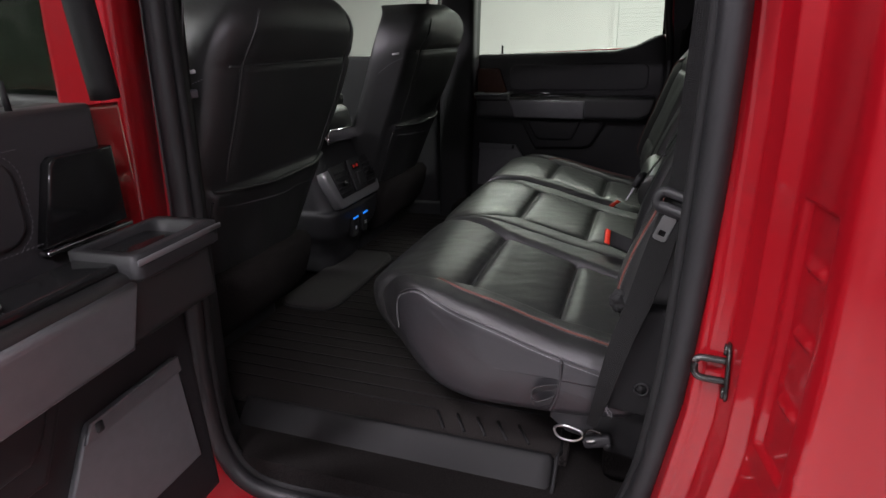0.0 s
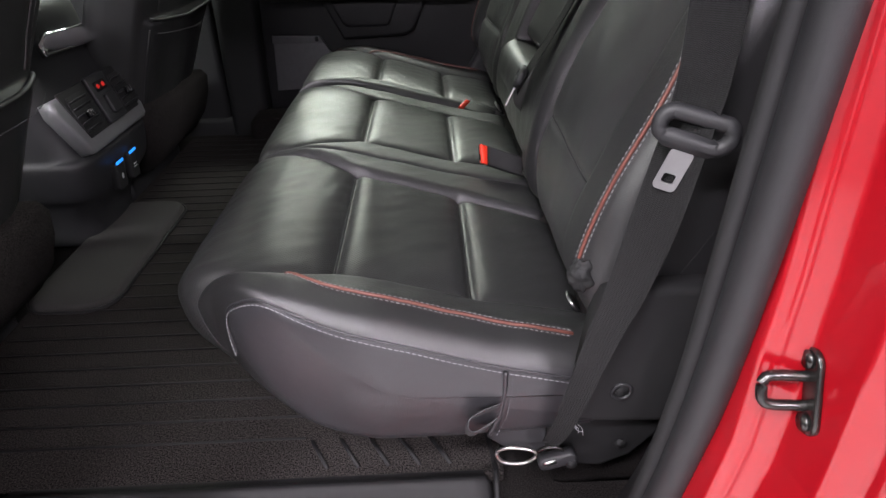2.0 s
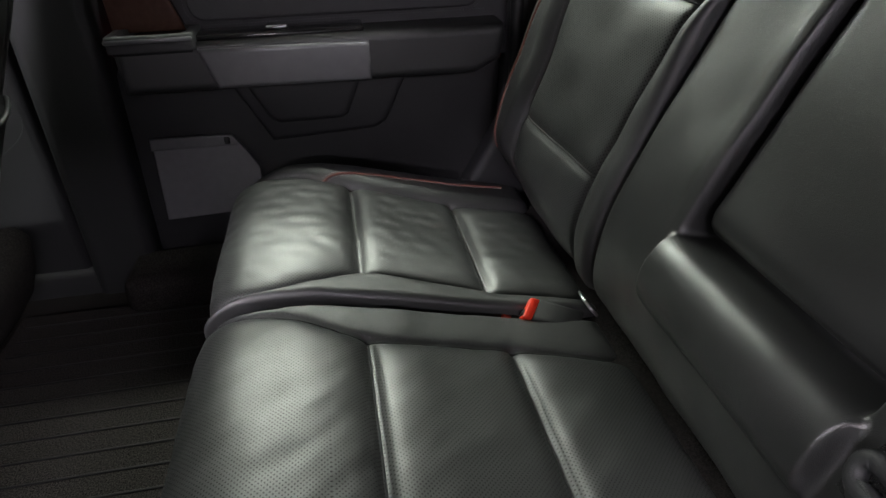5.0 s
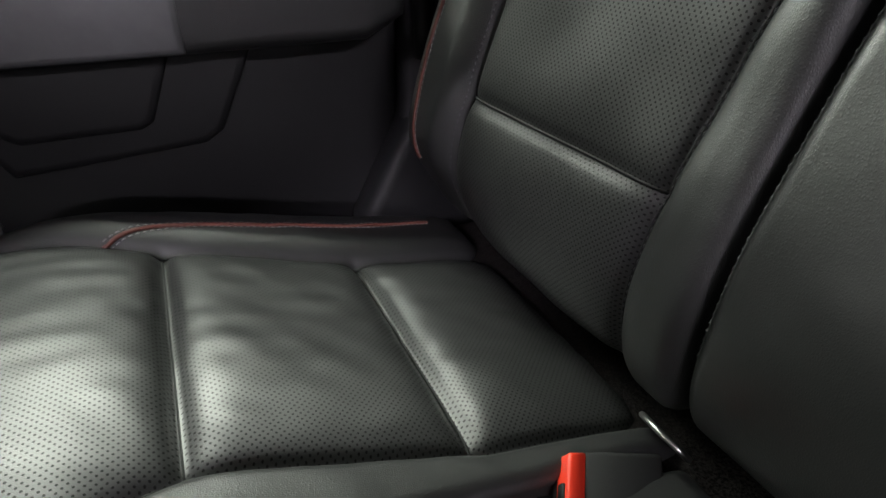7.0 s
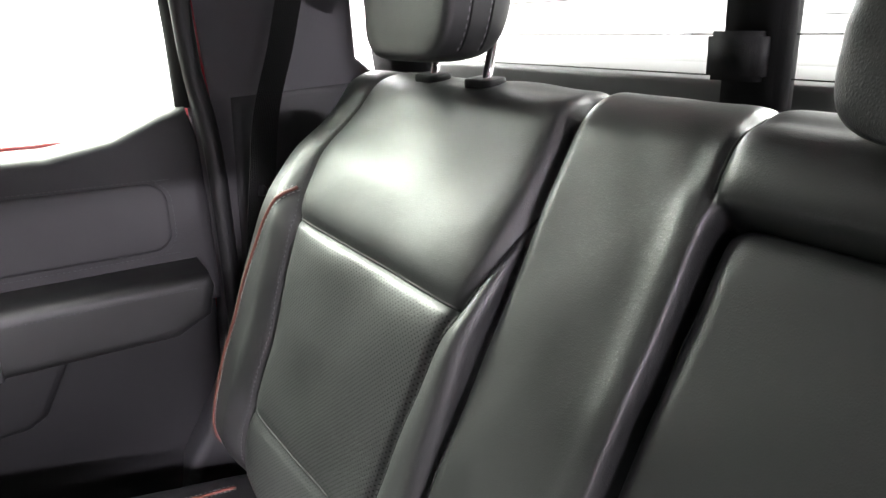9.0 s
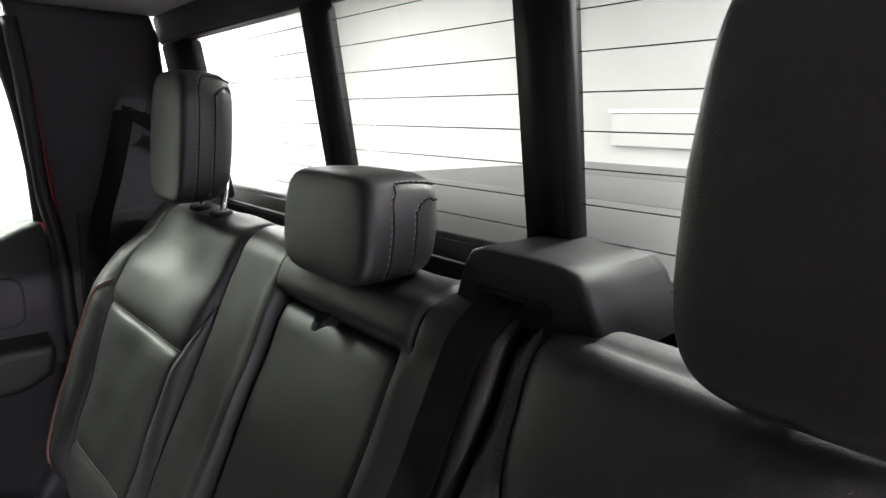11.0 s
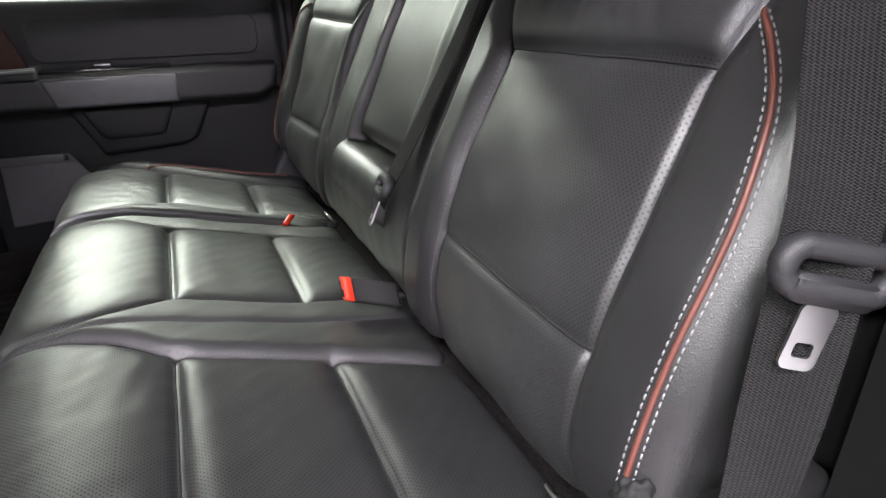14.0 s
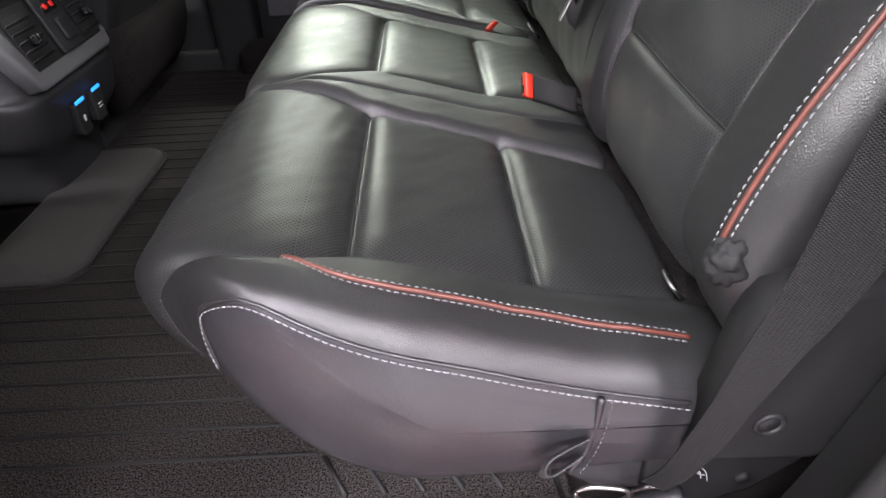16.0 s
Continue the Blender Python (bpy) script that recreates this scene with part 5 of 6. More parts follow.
# frayed end of the near strap, clip under the cushion edge
fray = thing("frayed_webbing", (0.29, -0.06, 0.25), "frayed pale threads at the worn strap end", "loose threads")
rng = np.random.default_rng(21)
for k in range(6):
    a = np.array([0.292, -0.064, 0.283]) + rng.normal(size=3) * 0.002
    b = a + np.array([0.006, -0.002, -0.010]) + rng.normal(size=3) * 0.004
    part("thread", tube(spline([a, (a + b) / 2 + rng.normal(size=3) * 0.003, b], 8), 0.0004, 5), SIDE_THREAD, fray)
# bright anchor wires in the gap behind the cushions
for y0, y1 in ((1.0, 1.042), (0.56, 0.60), (0.10, 0.13)):
    w = thing("anchor_wire", (0.315, y0, 0.34), "thin bright child seat anchor wire in the seat gap", "anchor wire", "seat gap wires")
    part("bar", tube([(0.335, y0, 0.32), (0.322, y0 + 0.002, 0.336), (0.320, (y0 + y1) / 2, 0.338), (0.322, y1 - 0.002, 0.336), (0.335, y1, 0.32)], 0.0026, 8), STEEL, w)

# grey strap on the middle pillar, belt of the driver seat
strap, _, _ = belt([(-0.462, -0.068, 0.795), (-0.452, -0.068, 0.87), (-0.436, -0.068, 0.95), (-0.42, -0.068, 1.05), (-0.405, -0.068, 1.16)], [(0.6, -0.75, 0.0)] * 5, 0.026, "pale grey belt trim strip on the middle pillar", n=24, name="pillar_strip")
strap.children[0].data.materials[0] = TRIM_GREY
part("clip", box((-0.468, -0.074, 0.785), (-0.446, -0.056, 0.80), 0.003), TRIM_GREY, strap)
# sliders on the middle and far straps
part("stopper", disc((0.412, 1.503, 0.75), (-0.9, -0.3, 0.2), 0.008, 0.008), TRIM, far_belt, "black button stop")
part("hook", tube(spline([(0.395, 1.50, 0.63), (0.385, 1.494, 0.625), (0.383, 1.492, 0.612), (0.393, 1.50, 0.605)], 12), 0.004, 8), STEEL, far_belt, "small bright hook")

latch = thing("strap_latch", (0.25, -0.05, 0.16), "dark steel latch with bright wire loop below the cushion", "latch")
part("body", slab(rounded(0.050, 0.020, 0.008), (0.282, -0.040, 0.200), (0.95, 0, 0.3), (-0.3, 0, 0.95), (0, -1, 0), 0.014, 0.004), TRIM, latch)
part("tag", slab(rounded(0.016, 0.007, 0.002, 2), (0.272, -0.0545, 0.202), (0.95, 0, 0.3), (-0.3, 0, 0.95), (0, -1, 0), 0.001, 0.0), STEEL, latch, "small bright plate")
part("rivet", disc((0.300, -0.050, 0.196), (0, -1, 0), 0.007, 0.010), BLACK, latch)


# ---- rear doors: built once for the far side, then mirrored for the open one ----
XH, YSK = -0.50, 1.76
door = thing("rear_door", (0, 0, 0), "dark trimmed rear truck door with silver pull and speaker", "truck door", "rear doors")


def inward(outline, y, thick, bevel=0.006, seg=3):
    """A plate in x and z whose face looks into the cab."""
    return slab(outline, (0, y + thick, 0), (1, 0, 0), (0, 0, 1), (0, -1, 0), thick, bevel, seg)


part("skin", inward([(-0.47, 0.10), (0.30, 0.10), (0.385, 0.30), (0.40, 0.80), (0.37, 0.86), (0.25, 0.815), (-0.47, 0.795)], 1.70, 0.055, 0.01), RED, door, "glossy red door skin")
part("lower_panel", inward([(-0.465, 0.125), (0.28, 0.125), (0.355, 0.30), (0.362, 0.56), (-0.455, 0.56)], 1.645, 0.05, 0.02), TRIM, door, "dark grey lower door panel")
part("upper_panel", inward([(-0.40, 0.55), (0.364, 0.55), (0.362, 0.80), (0.345, 0.862), (0.31, 0.855), (0.24, 0.822), (0.16, 0.806), (-0.40, 0.80)], 1.605, 0.09, 0.022, 4), UPPER_TRIM, door, "dark grey soft upper door panel")
part("insert", inward(rounded(0.56, 0.105, 0.03, 5, 0.02, 0.705), 1.598, 0.012, 0.006), UPPER_TRIM, door, "stitched dark insert")
part("stitching", stitches(np.array([(x, 1.5965, z) for x, z in spline([(x, z) for x, z in rounded(0.57, 0.115, 0.034, 5, 0.02, 0.705)], 160, True)]), np.tile([0, -1, 0], (160, 1))), DARK_THREAD, door, smooth=False)
arm = part("armrest", inward([(-0.385, 0.545), (0.275, 0.540), (0.325, 0.565), (0.335, 0.61), (0.33, 0.632), (-0.385, 0.632)], 1.52, 0.10, 0.018, 4), LEATHER, door, "black stitched armrest")
part("stitching", stitches(np.array([(x, 1.519, 0.615) for x in np.linspace(0.085, 0.315, 60)]), np.tile([0, -1, 0], (60, 1))), DARK_THREAD, arm, smooth=False)
part("pull_handle", inward([(-0.242, 0.622), (0.066, 0.618), (0.066, 0.546), (-0.219, 0.550)], 1.508, 0.03, 0.008, 3), SILVER, door, "satin silver pull handle")
part("front_cap", inward([(-0.39, 0.626), (-0.250, 0.624), (-0.227, 0.550), (-0.39, 0.545)], 1.530, 0.07, 0.012, 3), TRIM, door)
part("switch_panel", box((-0.36, 1.535, 0.628), (0.06, 1.60, 0.642), 0.006), GLOSS, door, "gloss black switch panel")
part("window_switch", box((-0.12, 1.545, 0.642), (-0.08, 1.575, 0.650), 0.003), CHROME, door)
part("inlay", inward([(-0.398, 0.642), (-0.268, 0.642), (-0.300, 0.738), (-0.310, 0.745), (-0.398, 0.745)], 1.590, 0.02, 0.004), WOOD, door, "glossy dark brown wood veneer inlay")
part("chrome_strip", box((-0.398, 1.582, 0.634), (-0.262, 1.60, 0.640), 0.002), CHROME, door)
grille = part("speaker_grille", inward([(-0.404, 0.418), (-0.240, 0.414), (-0.232, 0.405), (-0.192, 0.335), (-0.205, 0.232), (-0.418, 0.226)], 1.636, 0.014, 0.004), GRILLE, door, "pale grey speaker grille")
part("cap_bar", inward([(-0.406, 0.420), (-0.239, 0.416), (-0.226, 0.392), (-0.409, 0.394)], 1.632, 0.006, 0.003), SILVER, grille)
part("mark", inward(rounded(0.012, 0.016, 0.003, 2, -0.250, 0.405), 1.6310, 0.001, 0.0), TRIM, grille)
part("pocket", inward([(-0.215, 0.538), (0.15, 0.538), (0.095, 0.43), (0.07, 0.415), (-0.15, 0.405)], 1.600, 0.05, 0.012), TRIM, door, "dark map pocket")
part("pocket_lip", inward([(-0.185, 0.535), (0.05, 0.535), (0.015, 0.455), (0.0, 0.447), (-0.13, 0.447), (-0.148, 0.46)], 1.588, 0.03, 0.012), TRIM, door)
edge_line = spline([(0.372, 0.30), (0.380, 0.55), (0.379, 0.78), (0.368, 0.92), (0.358, 1.1), (0.345, 1.25)], 40)
part("door_edge", tube(np.stack([edge_line[:, 0], np.full(40, 1.592), edge_line[:, 1]], 1), 0.005, 8), RED, door, "thin red painted door edge")
part("lock_pin", tube([(-0.30, 1.63, 0.795), (-0.30, 1.632, 0.835)], 0.004, 8), BLACK, door, "black lock pin")
fr = spline([(-0.455, 0.80), (-0.44, 1.0), (-0.425, 1.2), (-0.39, 1.265), (-0.2, 1.275), (0.22, 1.27), (0.305, 1.25), (0.335, 1.15), (0.352, 1.0), (0.355, 0.86)], 80)
part("window_frame", tube(np.stack([fr[:, 0], np.full(80, 1.64), fr[:, 1]], 1), 0.02, 8), BLACK, door, "black window frame")
pane = part("pane", ([(-0.45, 1.655, 0.78), (0.35, 1.655, 0.80), (0.335, 1.655, 1.26), (-0.42, 1.655, 1.26)], [(0, 1, 2, 3)]), GLASS_DARK, door, "tinted door glass")


def ring_slab(outer, inner, z0, z1):
    """A flat rim with an opening."""
    n = len(outer)
    v = [(x, y, z) for z in (z0, z1) for x, y in list(outer) + list(inner)]
    f = []
    for k in range(n):
        j = (k + 1) % n
        f += [(2 * n + k, 2 * n + j, 3 * n + j, 3 * n + k), (k, j, 2 * n + j, 2 * n + k), (n + j, n + k, 3 * n + k, 3 * n + j)]
    return v, f


tray = part("tray_rim", ring_slab(rounded(0.15, 0.10, 0.012, 4, -0.318, 1.558), rounded(0.118, 0.066, 0.016, 4, -0.318, 1.560), 0.624, 0.650), TRIM, door, "open tray at the armrest end")
part("tray_floor", box((-0.385, 1.515, 0.618), (-0.25, 1.60, 0.628), 0.001, 1), BLACK, tray)
part("tray_edge", box((-0.392, 1.5055, 0.640), (-0.244, 1.5085, 0.647), 0.001, 1), SILVER, tray, "thin silver tray edge")

# the near one stands open on its hinge
HX, HY, ANGLE = -0.465, -0.24, radians(86)
to_local = Matrix(((1, 0, 0, -XH), (0, -1, 0, YSK), (0, 0, 1, 0), (0, 0, 0, 1)))
swing = Matrix(((math.cos(ANGLE), math.sin(ANGLE), 0, HX), (-math.sin(ANGLE), math.cos(ANGLE), 0, HY), (0, 0, 1, 0.006), (0, 0, 0, 1)))
near_door = copy_thing(door, swing @ to_local)
for child in near_door.children:
    if child.name.split(".")[0] in ("upper_panel", "insert", "inlay", "chrome_strip", "window_frame", "pane", "lock_pin", "stitching"):
        child.matrix_basis = Matrix.Translation((0, 0.07, 0))
    if child.name.split(".")[0] == "inlay":
        child.material_slots[0].link = "OBJECT"
        child.material_slots[0].material = GLOSS
        child["label"] = "gloss black inlay"
tagged(near_door, "dark trimmed rear truck door, standing wide open")


# ---- front seats ----
def front_seat(yc, xr, label):
    """A front seat seen from behind: xr is the rear face of its backrest."""
    s = thing("front_seat", (xr - 0.3, yc, 0.1), label, "car seat", "front seats")
    prof = [(xr - 0.33, 0.19, 0.15), (xr - 0.275, 0.27, 0.185), (xr - 0.225, 0.38, 0.215), (xr - 0.175, 0.50, 0.238), (xr - 0.120, 0.62, 0.258), (xr - 0.065, 0.74, 0.274), (xr - 0.03, 0.84, 0.276), (xr - 0.012, 0.91, 0.252), (xr - 0.015, 0.955, 0.205), (xr - 0.045, 0.985, 0.14)]
    sm = spline(prof, 110)
    m, rows = 120, []
    for x, z, w in sm:
        row = []
        for k in range(m):
            a = 2 * np.pi * k / m
            c, d = np.cos(a), np.sin(a)
            e = 2 / 3.4
            deep = 0.078
            y = np.sign(d) * abs(d) ** e
            rear = max(c, 0) ** 0.5
            dip = 0.007 * np.exp(-(((z - 0.835) / 0.006) ** 2)) * rear + 0.006 * np.exp(-(((abs(y) - 0.72) / 0.025) ** 2)) * smooth01(0.60, 0.66, z) * smooth01(0.90, 0.84, z) * rear
            bulge = 0.016 * smooth01(0.590, 0.575, z) * smooth01(0.27, 0.36, z) * smooth01(0.94, 0.86, abs(y)) * rear * (1 + 0.25 * np.sin(9 * y + 3))
            crown = 0.010 * np.exp(-(((z - 0.90) / 0.05) ** 2)) * rear
            row.append((x - deep + np.sign(c) * abs(c) ** e * deep - dip + bulge + crown - 0.05 * abs(y) ** 3 * (c < 0.2), yc + y * w, z))
        rows.append(row)
    P = np.array(rows)
    faces = grid_faces(len(rows), m, True) + [tuple(range(m))[::-1], tuple((len(rows) - 1) * m + k for k in range(m))]
    body = part("backrest", (P.reshape(-1, 3), faces), LEATHER, s, "black leather backrest with a map pocket")

    def across(z, lim, lift=0.0):
        k = int(np.argmin(np.abs(sm[:, 1] - z)))
        e = np.array([P[k, j] for j in range(m) if abs(P[k, j, 1] - yc) < lim * sm[k, 2] and P[k, j, 0] > sm[k, 0] - 0.078])
        e = spline(e[np.argsort(e[:, 1])], 90)
        share = (e[:, 1] - yc) / (lim * sm[k, 2])
        return e + np.stack([0 * share, 0 * share, lift * (share**2 - 0.5)], 1)

    def upward(share, z0, z1):
        ks = [k for k in range(len(sm)) if z0 <= sm[k, 1] <= z1]
        out = []
        for k in ks:
            half = [j for j in range(m) if P[k, j, 0] > sm[k, 0] - 0.078]
            j = min(half, key=lambda q: abs(P[k, q, 1] - yc - share * sm[k, 2]))
            out.append(P[k, j])
        return spline(np.array(out)[::3], 90)

    back = np.tile([1, 0, 0.2], (90, 1))
    top = across(0.578, 0.90, 0.016)
    pocket = part("pocket_edge", tube(top + [0.003, 0, 0.002], 0.0042, 8), LEATHER, body, "rolled map pocket edge")
    part("stitching", stitches(top + [0.012, 0, -0.030], back), DARK_THREAD, pocket, smooth=False)
    for share in (-0.88, 0.88):
        run = upward(share, 0.30, 0.585)
        part("pocket_seam", tube(run + [0.0015, 0, 0], 0.0028, 6), LEATHER, body)
        part("stitching", stitches(run + [0.0042, -0.008 * np.sign(share), 0], back), THREAD, body, smooth=False)
    part("seam", tube(across(0.835, 0.86) + [0.0015, 0, 0], 0.0022, 6), LEATHER, body)
    for share in (-0.72, 0.72):
        run = upward(share, 0.60, 0.945)
        part("seam", tube(run + [0.0008, 0, 0], 0.0024, 6), LEATHER, body)
        part("stitching", stitches(run + [0.0035, 0.009 * np.sign(share), 0], back), DARK_THREAD, body, smooth=False)
    # curved seam over the outer side, with the air bag tag
    for sgn in (-1, 1):
        k0 = int(np.argmin(np.abs(sm[:, 1] - 0.80)))
        w0 = sm[k0, 2]
        arc = spline([(sm[k0, 0] - 0.035, yc + sgn * (w0 + 0.0005), 0.815), (sm[k0, 0] - 0.075, yc + sgn * (w0 + 0.002), 0.80), (sm[k0, 0] - 0.13, yc + sgn * (w0 + 0.0005), 0.765)], 30)
        part("stitching", stitches(arc, np.tile([0, sgn, 0], (30, 1))), THREAD, body, smooth=False)
        part("tag", slab(rounded(0.026, 0.007, 0.002, 2), (sm[k0, 0] - 0.060, yc + sgn * (w0 + 0.001), 0.828), (1, 0, 0.1), (-0.1, 0, 1), (0, sgn, 0), 0.001, 0.0), WHITE_MARK if sgn < 0 else TRIM, body, "small pale sewn tag")
    hd = headrest(yc, 0.135, 1.005, 1.19, xr - 0.13, xr - 0.015, s, ())
    for y in (yc - 0.06, yc + 0.06):
        part("post", tube([(xr - 0.07, y, 0.95), (xr - 0.06, y, 1.04)], 0.006, 10), CHROME, hd)
    part("cushion", box((xr - 0.85, yc - 0.25, 0.26), (xr - 0.30, yc + 0.25, 0.40), 0.05, 4), LEATHER, s, "black leather cushion")
    part("base", box((xr - 0.80, yc - 0.19, 0.074), (xr - 0.34, yc + 0.19, 0.27), 0.02, 3), TRIM, s, "dark plastic base")
    skirt = [(xr - 0.30, 0.175), (xr - 0.262, 0.185), (xr - 0.222, 0.235), (xr - 0.196, 0.30), (xr - 0.188, 0.352), (xr - 0.205, 0.372), (xr - 0.30, 0.37)]
    part("skirt", slab(skirt, (0, yc - 0.195, 0), (1, 0, 0), (0, 0, 1), (0, 1, 0), 0.39, 0.02, 3), CARPET, s, "black carpet skirt")
    return s


front_seat(0.245, -0.375, "black leather driver seat with a map pocket")
front_seat(1.205, -0.385, "black leather passenger seat with a map pocket")

# ---- centre console ----
con = thing("centre_console", (-0.8, 0.86, 0.1), "black centre console with rear vents and ports", "console")
CY0, CY1 = 0.672, 1.052
CM = (CY0 + CY1) / 2


def console_body():
    """The rear end of the console: wide at the vents, drawn in below, with rounded edges in plan."""
    levels = [(0.100, -0.700, 0.125), (0.165, -0.690, 0.130), (0.215, -0.662, 0.150), (0.250, -0.642, 0.176), (0.300, -0.634, 0.188), (0.330, -0.632, 0.190), (0.338, -0.640, 0.186), (0.350, -0.652, 0.182), (0.46, -0.680, 0.178), (0.52, -0.694, 0.165), (0.60, -0.700, 0.160), (0.645, -0.712, 0.158), (0.66, -0.735, 0.150)]
    rows = []
    for z, x, w in spline(levels, 70):
        r = 0.055
        row = [(-1.3, CM - w, z)] + [(x - r + r * math.sin(a), CM - w + r - r * math.cos(a), z) for a in np.linspace(0, np.pi / 2, 9)]
        row += [(x + 0.006 * (1 - q * q), CM + q * (w - r), z) for q in np.linspace(-0.9, 0.9, 9)]
        row += [(x - r + r * math.cos(a), CM + w - r + r * math.sin(a), z) for a in np.linspace(0, np.pi / 2, 9)] + [(-1.3, CM + w, z)]
        rows.append(row)
    n = len(rows[0])
    return np.array(rows).reshape(-1, 3), grid_faces(len(rows), n, True) + [tuple(range(n))[::-1], tuple((len(rows) - 1) * n + k for k in range(n))]


part("body", console_body(), TRIM, con, "black console body")
ex, ey, ez = Vector((0, 1, 0)), Vector((-0.30, 0, 0.954)).normalized(), Vector((0.954, 0, 0.30)).normalized()
vo = Vector((-0.668, CM, 0.402))
part("bezel", slab([(-0.146, -0.062), (-0.134, -0.068), (0.134, -0.068), (0.146, -0.062), (0.178, 0.040), (0.172, 0.066), (-0.172, 0.066), (-0.178, 0.040)], vo, ex, ey, ez, 0.034, 0.009, 3), BEZEL, con, "satin silver vent bezel")
part("bezel_face", slab([(-0.126, -0.036), (0.126, -0.036), (0.152, 0.074), (-0.152, 0.074)], vo + ez * 0.0345, ex, ey, ez, 0.003, 0.002), BLACK, con, "black vent face")
for sgn in (-1, 1):
    way = Vector((0.0, sgn * 0.10, 0.0))
    v = part("vent", slab(rounded(0.074, 0.086, 0.008, 3), vo + ez * 0.038 + way * 0.98 + ey * 0.016, ex, ey, ez, 0.002, 0.001), BLACK, con, "black air vent")
    for k in range(5):
        part("slat", slab([(-0.036, -0.0045), (0.036, -0.0045), (0.036, 0.0045), (-0.036, 0.0045)], vo + ez * 0.0405 + way * 0.98 + ey * (-0.018 + k * 0.0165), ex, (ey * 0.6 + ez * 0.8), (ez * 0.6 - ey * 0.8), 0.0025, 0.0008), TRIM, v)
    knob = vo + ez * 0.046 + way * 0.98 + ey * 0.012
    part("tab", slab(rounded(0.022, 0.017, 0.004, 3), knob, ex, ey, ez, 0.010, 0.004), GLOSS, v)
    for dx in (-0.005, 0.005):
        part("tab_mark", slab(rounded(0.0035, 0.015, 0.001, 2, dx), knob + ez * 0.0102, ex, ey, ez, 0.0008, 0.0), CHROME, v)
cent = part("socket_plate", slab(rounded(0.084, 0.112, 0.006, 4, 0.0, 0.022), vo + ez * 0.038, ex, ey, ez, 0.010, 0.003), TRIM, con, "black socket plate")
part("lamp_window", slab(rounded(0.050, 0.022, 0.002, 2, 0.0, 0.050), vo + ez * 0.0485, ex, ey, ez, 0.0008, 0.0), GLOSS, cent)
for dx in (-0.012, 0.012):
    part("warning_light", slab(rounded(0.012, 0.010, 0.003, 2, dx, 0.050), vo + ez * 0.0495, ex, ey, ez, 0.0006, 0.0), RED_GLOW, cent, "small red lamp")
part("socket_cover", slab(rounded(0.044, 0.046, 0.007, 4, 0.006, 0.006), vo + ez * 0.0485, ex, ey, ez, 0.008, 0.004, 3), TRIM, cent, "hinged socket cover")
for k, y in enumerate((0.800, 0.872)):
    p = part("port", slab(rounded(0.040, 0.068, 0.008), (-0.640, y, 0.262), (0, 1, 0), (0.05, 0, 1), (1, 0, -0.05), 0.022, 0.005, 3), BLACK, con, "black charging port cover")
    part("port_light", slab(rounded(0.036, 0.007, 0.002, 2, 0, 0.032), (-0.6175, y, 0.264), (0, 1, 0), (0.05, 0, 1), (1, 0, -0.05), 0.0012, 0.0), BLUE_GLOW, p, "blue lit strip")
    if k == 0:
        part("mark", slab(rounded(0.008, 0.013, 0.002, 2, 0.0, -0.002), (-0.6175, y, 0.262), (0, 1, 0), (0.05, 0, 1), (1, 0, -0.05), 0.0006, 0.0), WHITE_MARK, p, "white battery symbol")
    else:
        for dz in (0.001, -0.006):
            part("mark", slab(rounded(0.018, 0.003, 0.001, 2, 0.0, dz), (-0.6175, y, 0.262), (0, 1, 0), (0.05, 0, 1), (1, 0, -0.05), 0.0006, 0.0), WHITE_MARK, p, "unreadable white print line")
part("rear_chrome", slab([(-0.120, -0.014), (0.108, -0.022), (0.124, -0.008), (0.110, 0.022), (-0.080, 0.030), (-0.120, 0.012)], (-0.690, 0.885, 0.562), (0, 1, 0), (-0.35, 0, 0.94), (0.94, 0, 0.35), 0.016, 0.007, 3), CHROME, con, "bright chrome latch plate above the vents")
part("lid", box((-1.2, 0.70, 0.655), (-0.74, 1.02, 0.70), 0.02, 3), LEATHER, con, "black leather console lid")

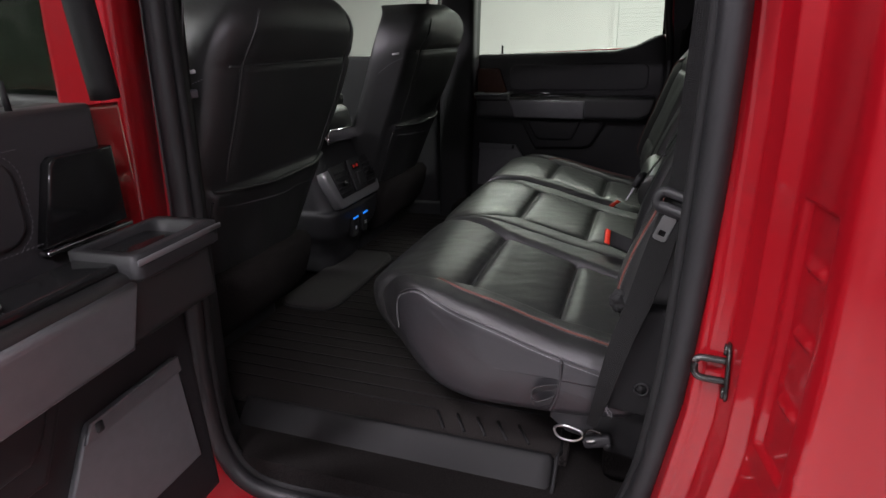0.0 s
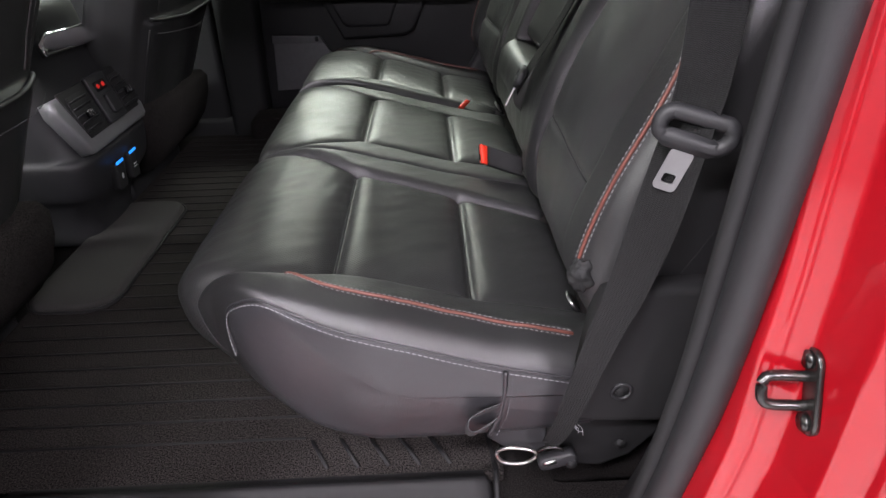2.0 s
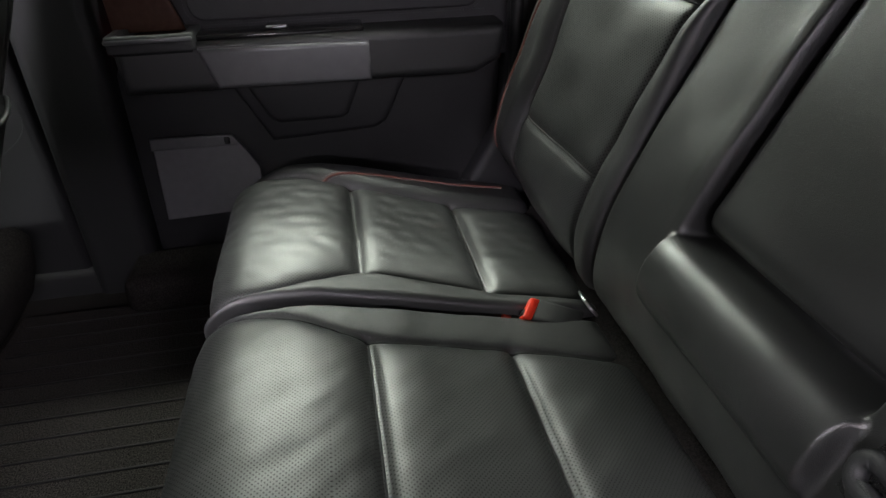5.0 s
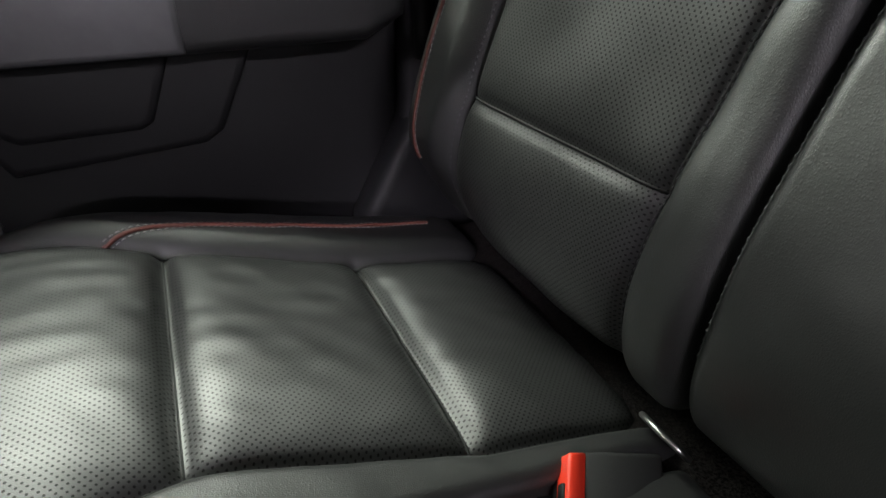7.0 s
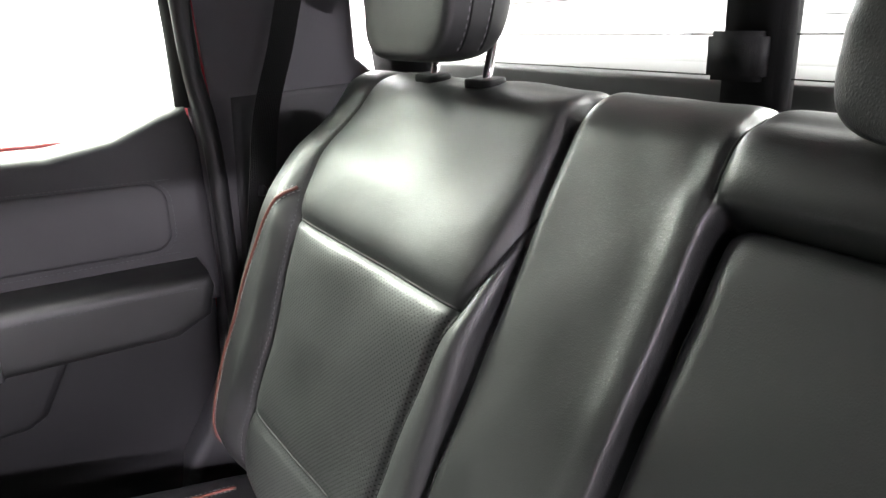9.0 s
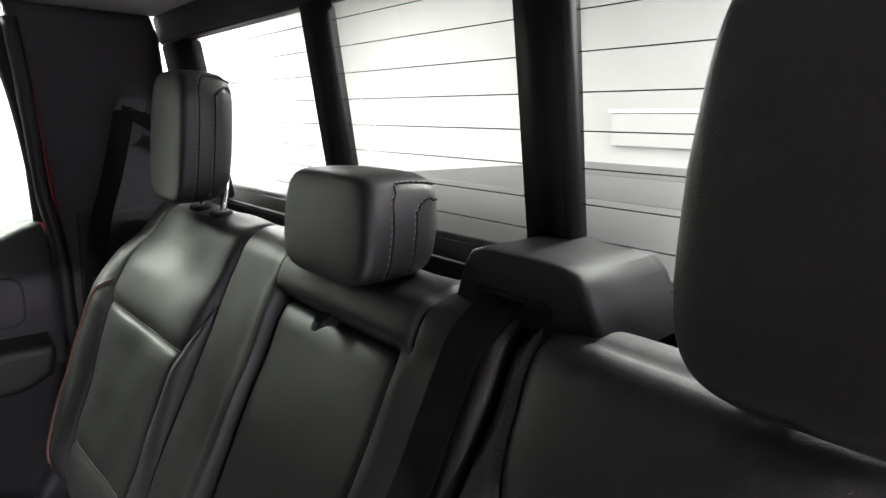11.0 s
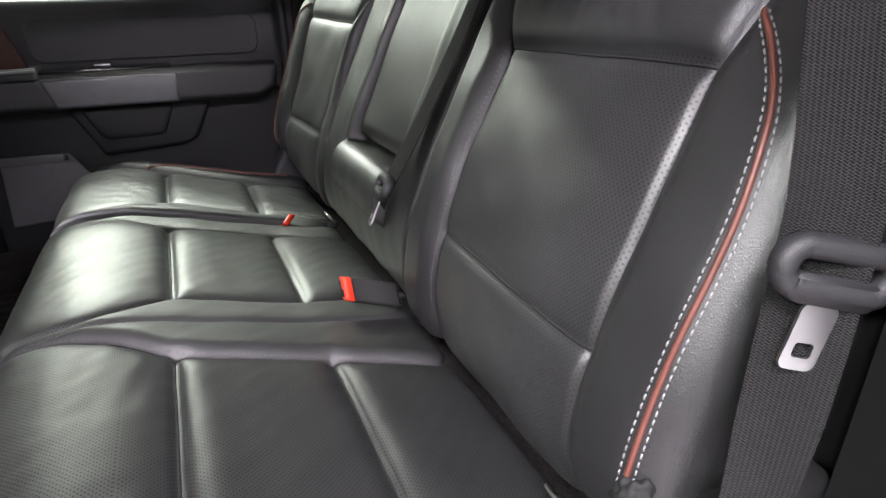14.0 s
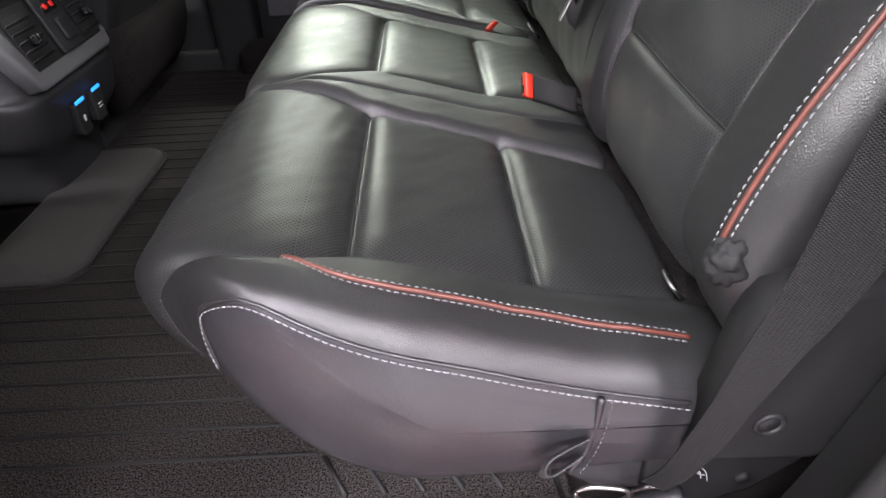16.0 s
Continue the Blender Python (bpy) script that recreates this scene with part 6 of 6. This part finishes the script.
# ---- floor: carpet mat with raised rim and ribs ----
mat = thing("floor_mat", (-0.3, 0.7, 0.09), "black ribbed carpet floor mat with rubber rim", "floor mat")
part("carpet", box((-0.72, 0.015, 0.078), (0.225, 1.50, 0.100), 0.004), MAT, mat, "black carpet centre")
for k in range(31):
    y = 0.094 + k * 0.0455
    x1 = -0.077 if k < 1 else 0.20
    part("rib", box((-0.70, y - 0.0024, 0.0995), (x1, y + 0.0024, 0.1022), 0.0008, 1), MAT_RUBBER, mat)
for k in range(5):
    x = -0.066 + k * 0.0455
    part("rib", tube([(x, 0.087, 0.1012), (x + 0.031, 0.034, 0.1012)], 0.0034, 6), MAT_RUBBER, mat)
rim = spline([(0.06, 0.098), (0.02, 0.1), (0.004, 0.108), (-0.004, 0.118), (-0.012, 0.118), (-0.03, 0.10), (-0.08, 0.045), (-0.11, 0.02), (-0.13, 0.012)], 40)
xs = np.r_[-0.50, np.linspace(-0.49, 0.195, 30), 0.205]
P = np.array([[(x, y, z - (0.02 if k in (0, len(xs) - 1) else 0)) for y, z in rim] for k, x in enumerate(xs)])
part("rim", (P.reshape(-1, 3), grid_faces(len(xs), 40)), MAT_RUBBER, mat, "smooth dark rubber rim")
part("edge_welt", tube(spline([(0.205, -0.13, 0.012), (0.208, -0.06, 0.07), (0.21, -0.01, 0.12), (0.212, 0.03, 0.10), (0.205, 0.10, 0.10)], 30), 0.004, 6), MAT_RUBBER, mat)
hump = thing("floor_duct", (-0.62, 0.75, 0.09), "grey carpeted floor duct end by the console", "duct cover")
part("cover", slab(rounded(0.19, 0.50, 0.06, 8, -0.635, 0.70), (0, 0, 0.085), (1, 0, 0), (0, 1, 0), (0, 0, 1), 0.035, 0.015, 4), plain("grey_carpet", (0.018, 0.017, 0.016), (0.04, 0.038, 0.036), 0.95, 200, 0.6), hump)
welt = np.array([(x, y, 0.108) for x, y in rounded(0.196, 0.506, 0.063, 8, -0.635, 0.70)])
part("edge_welt", tube(welt, 0.003, 6, True), MAT_RUBBER, hump)
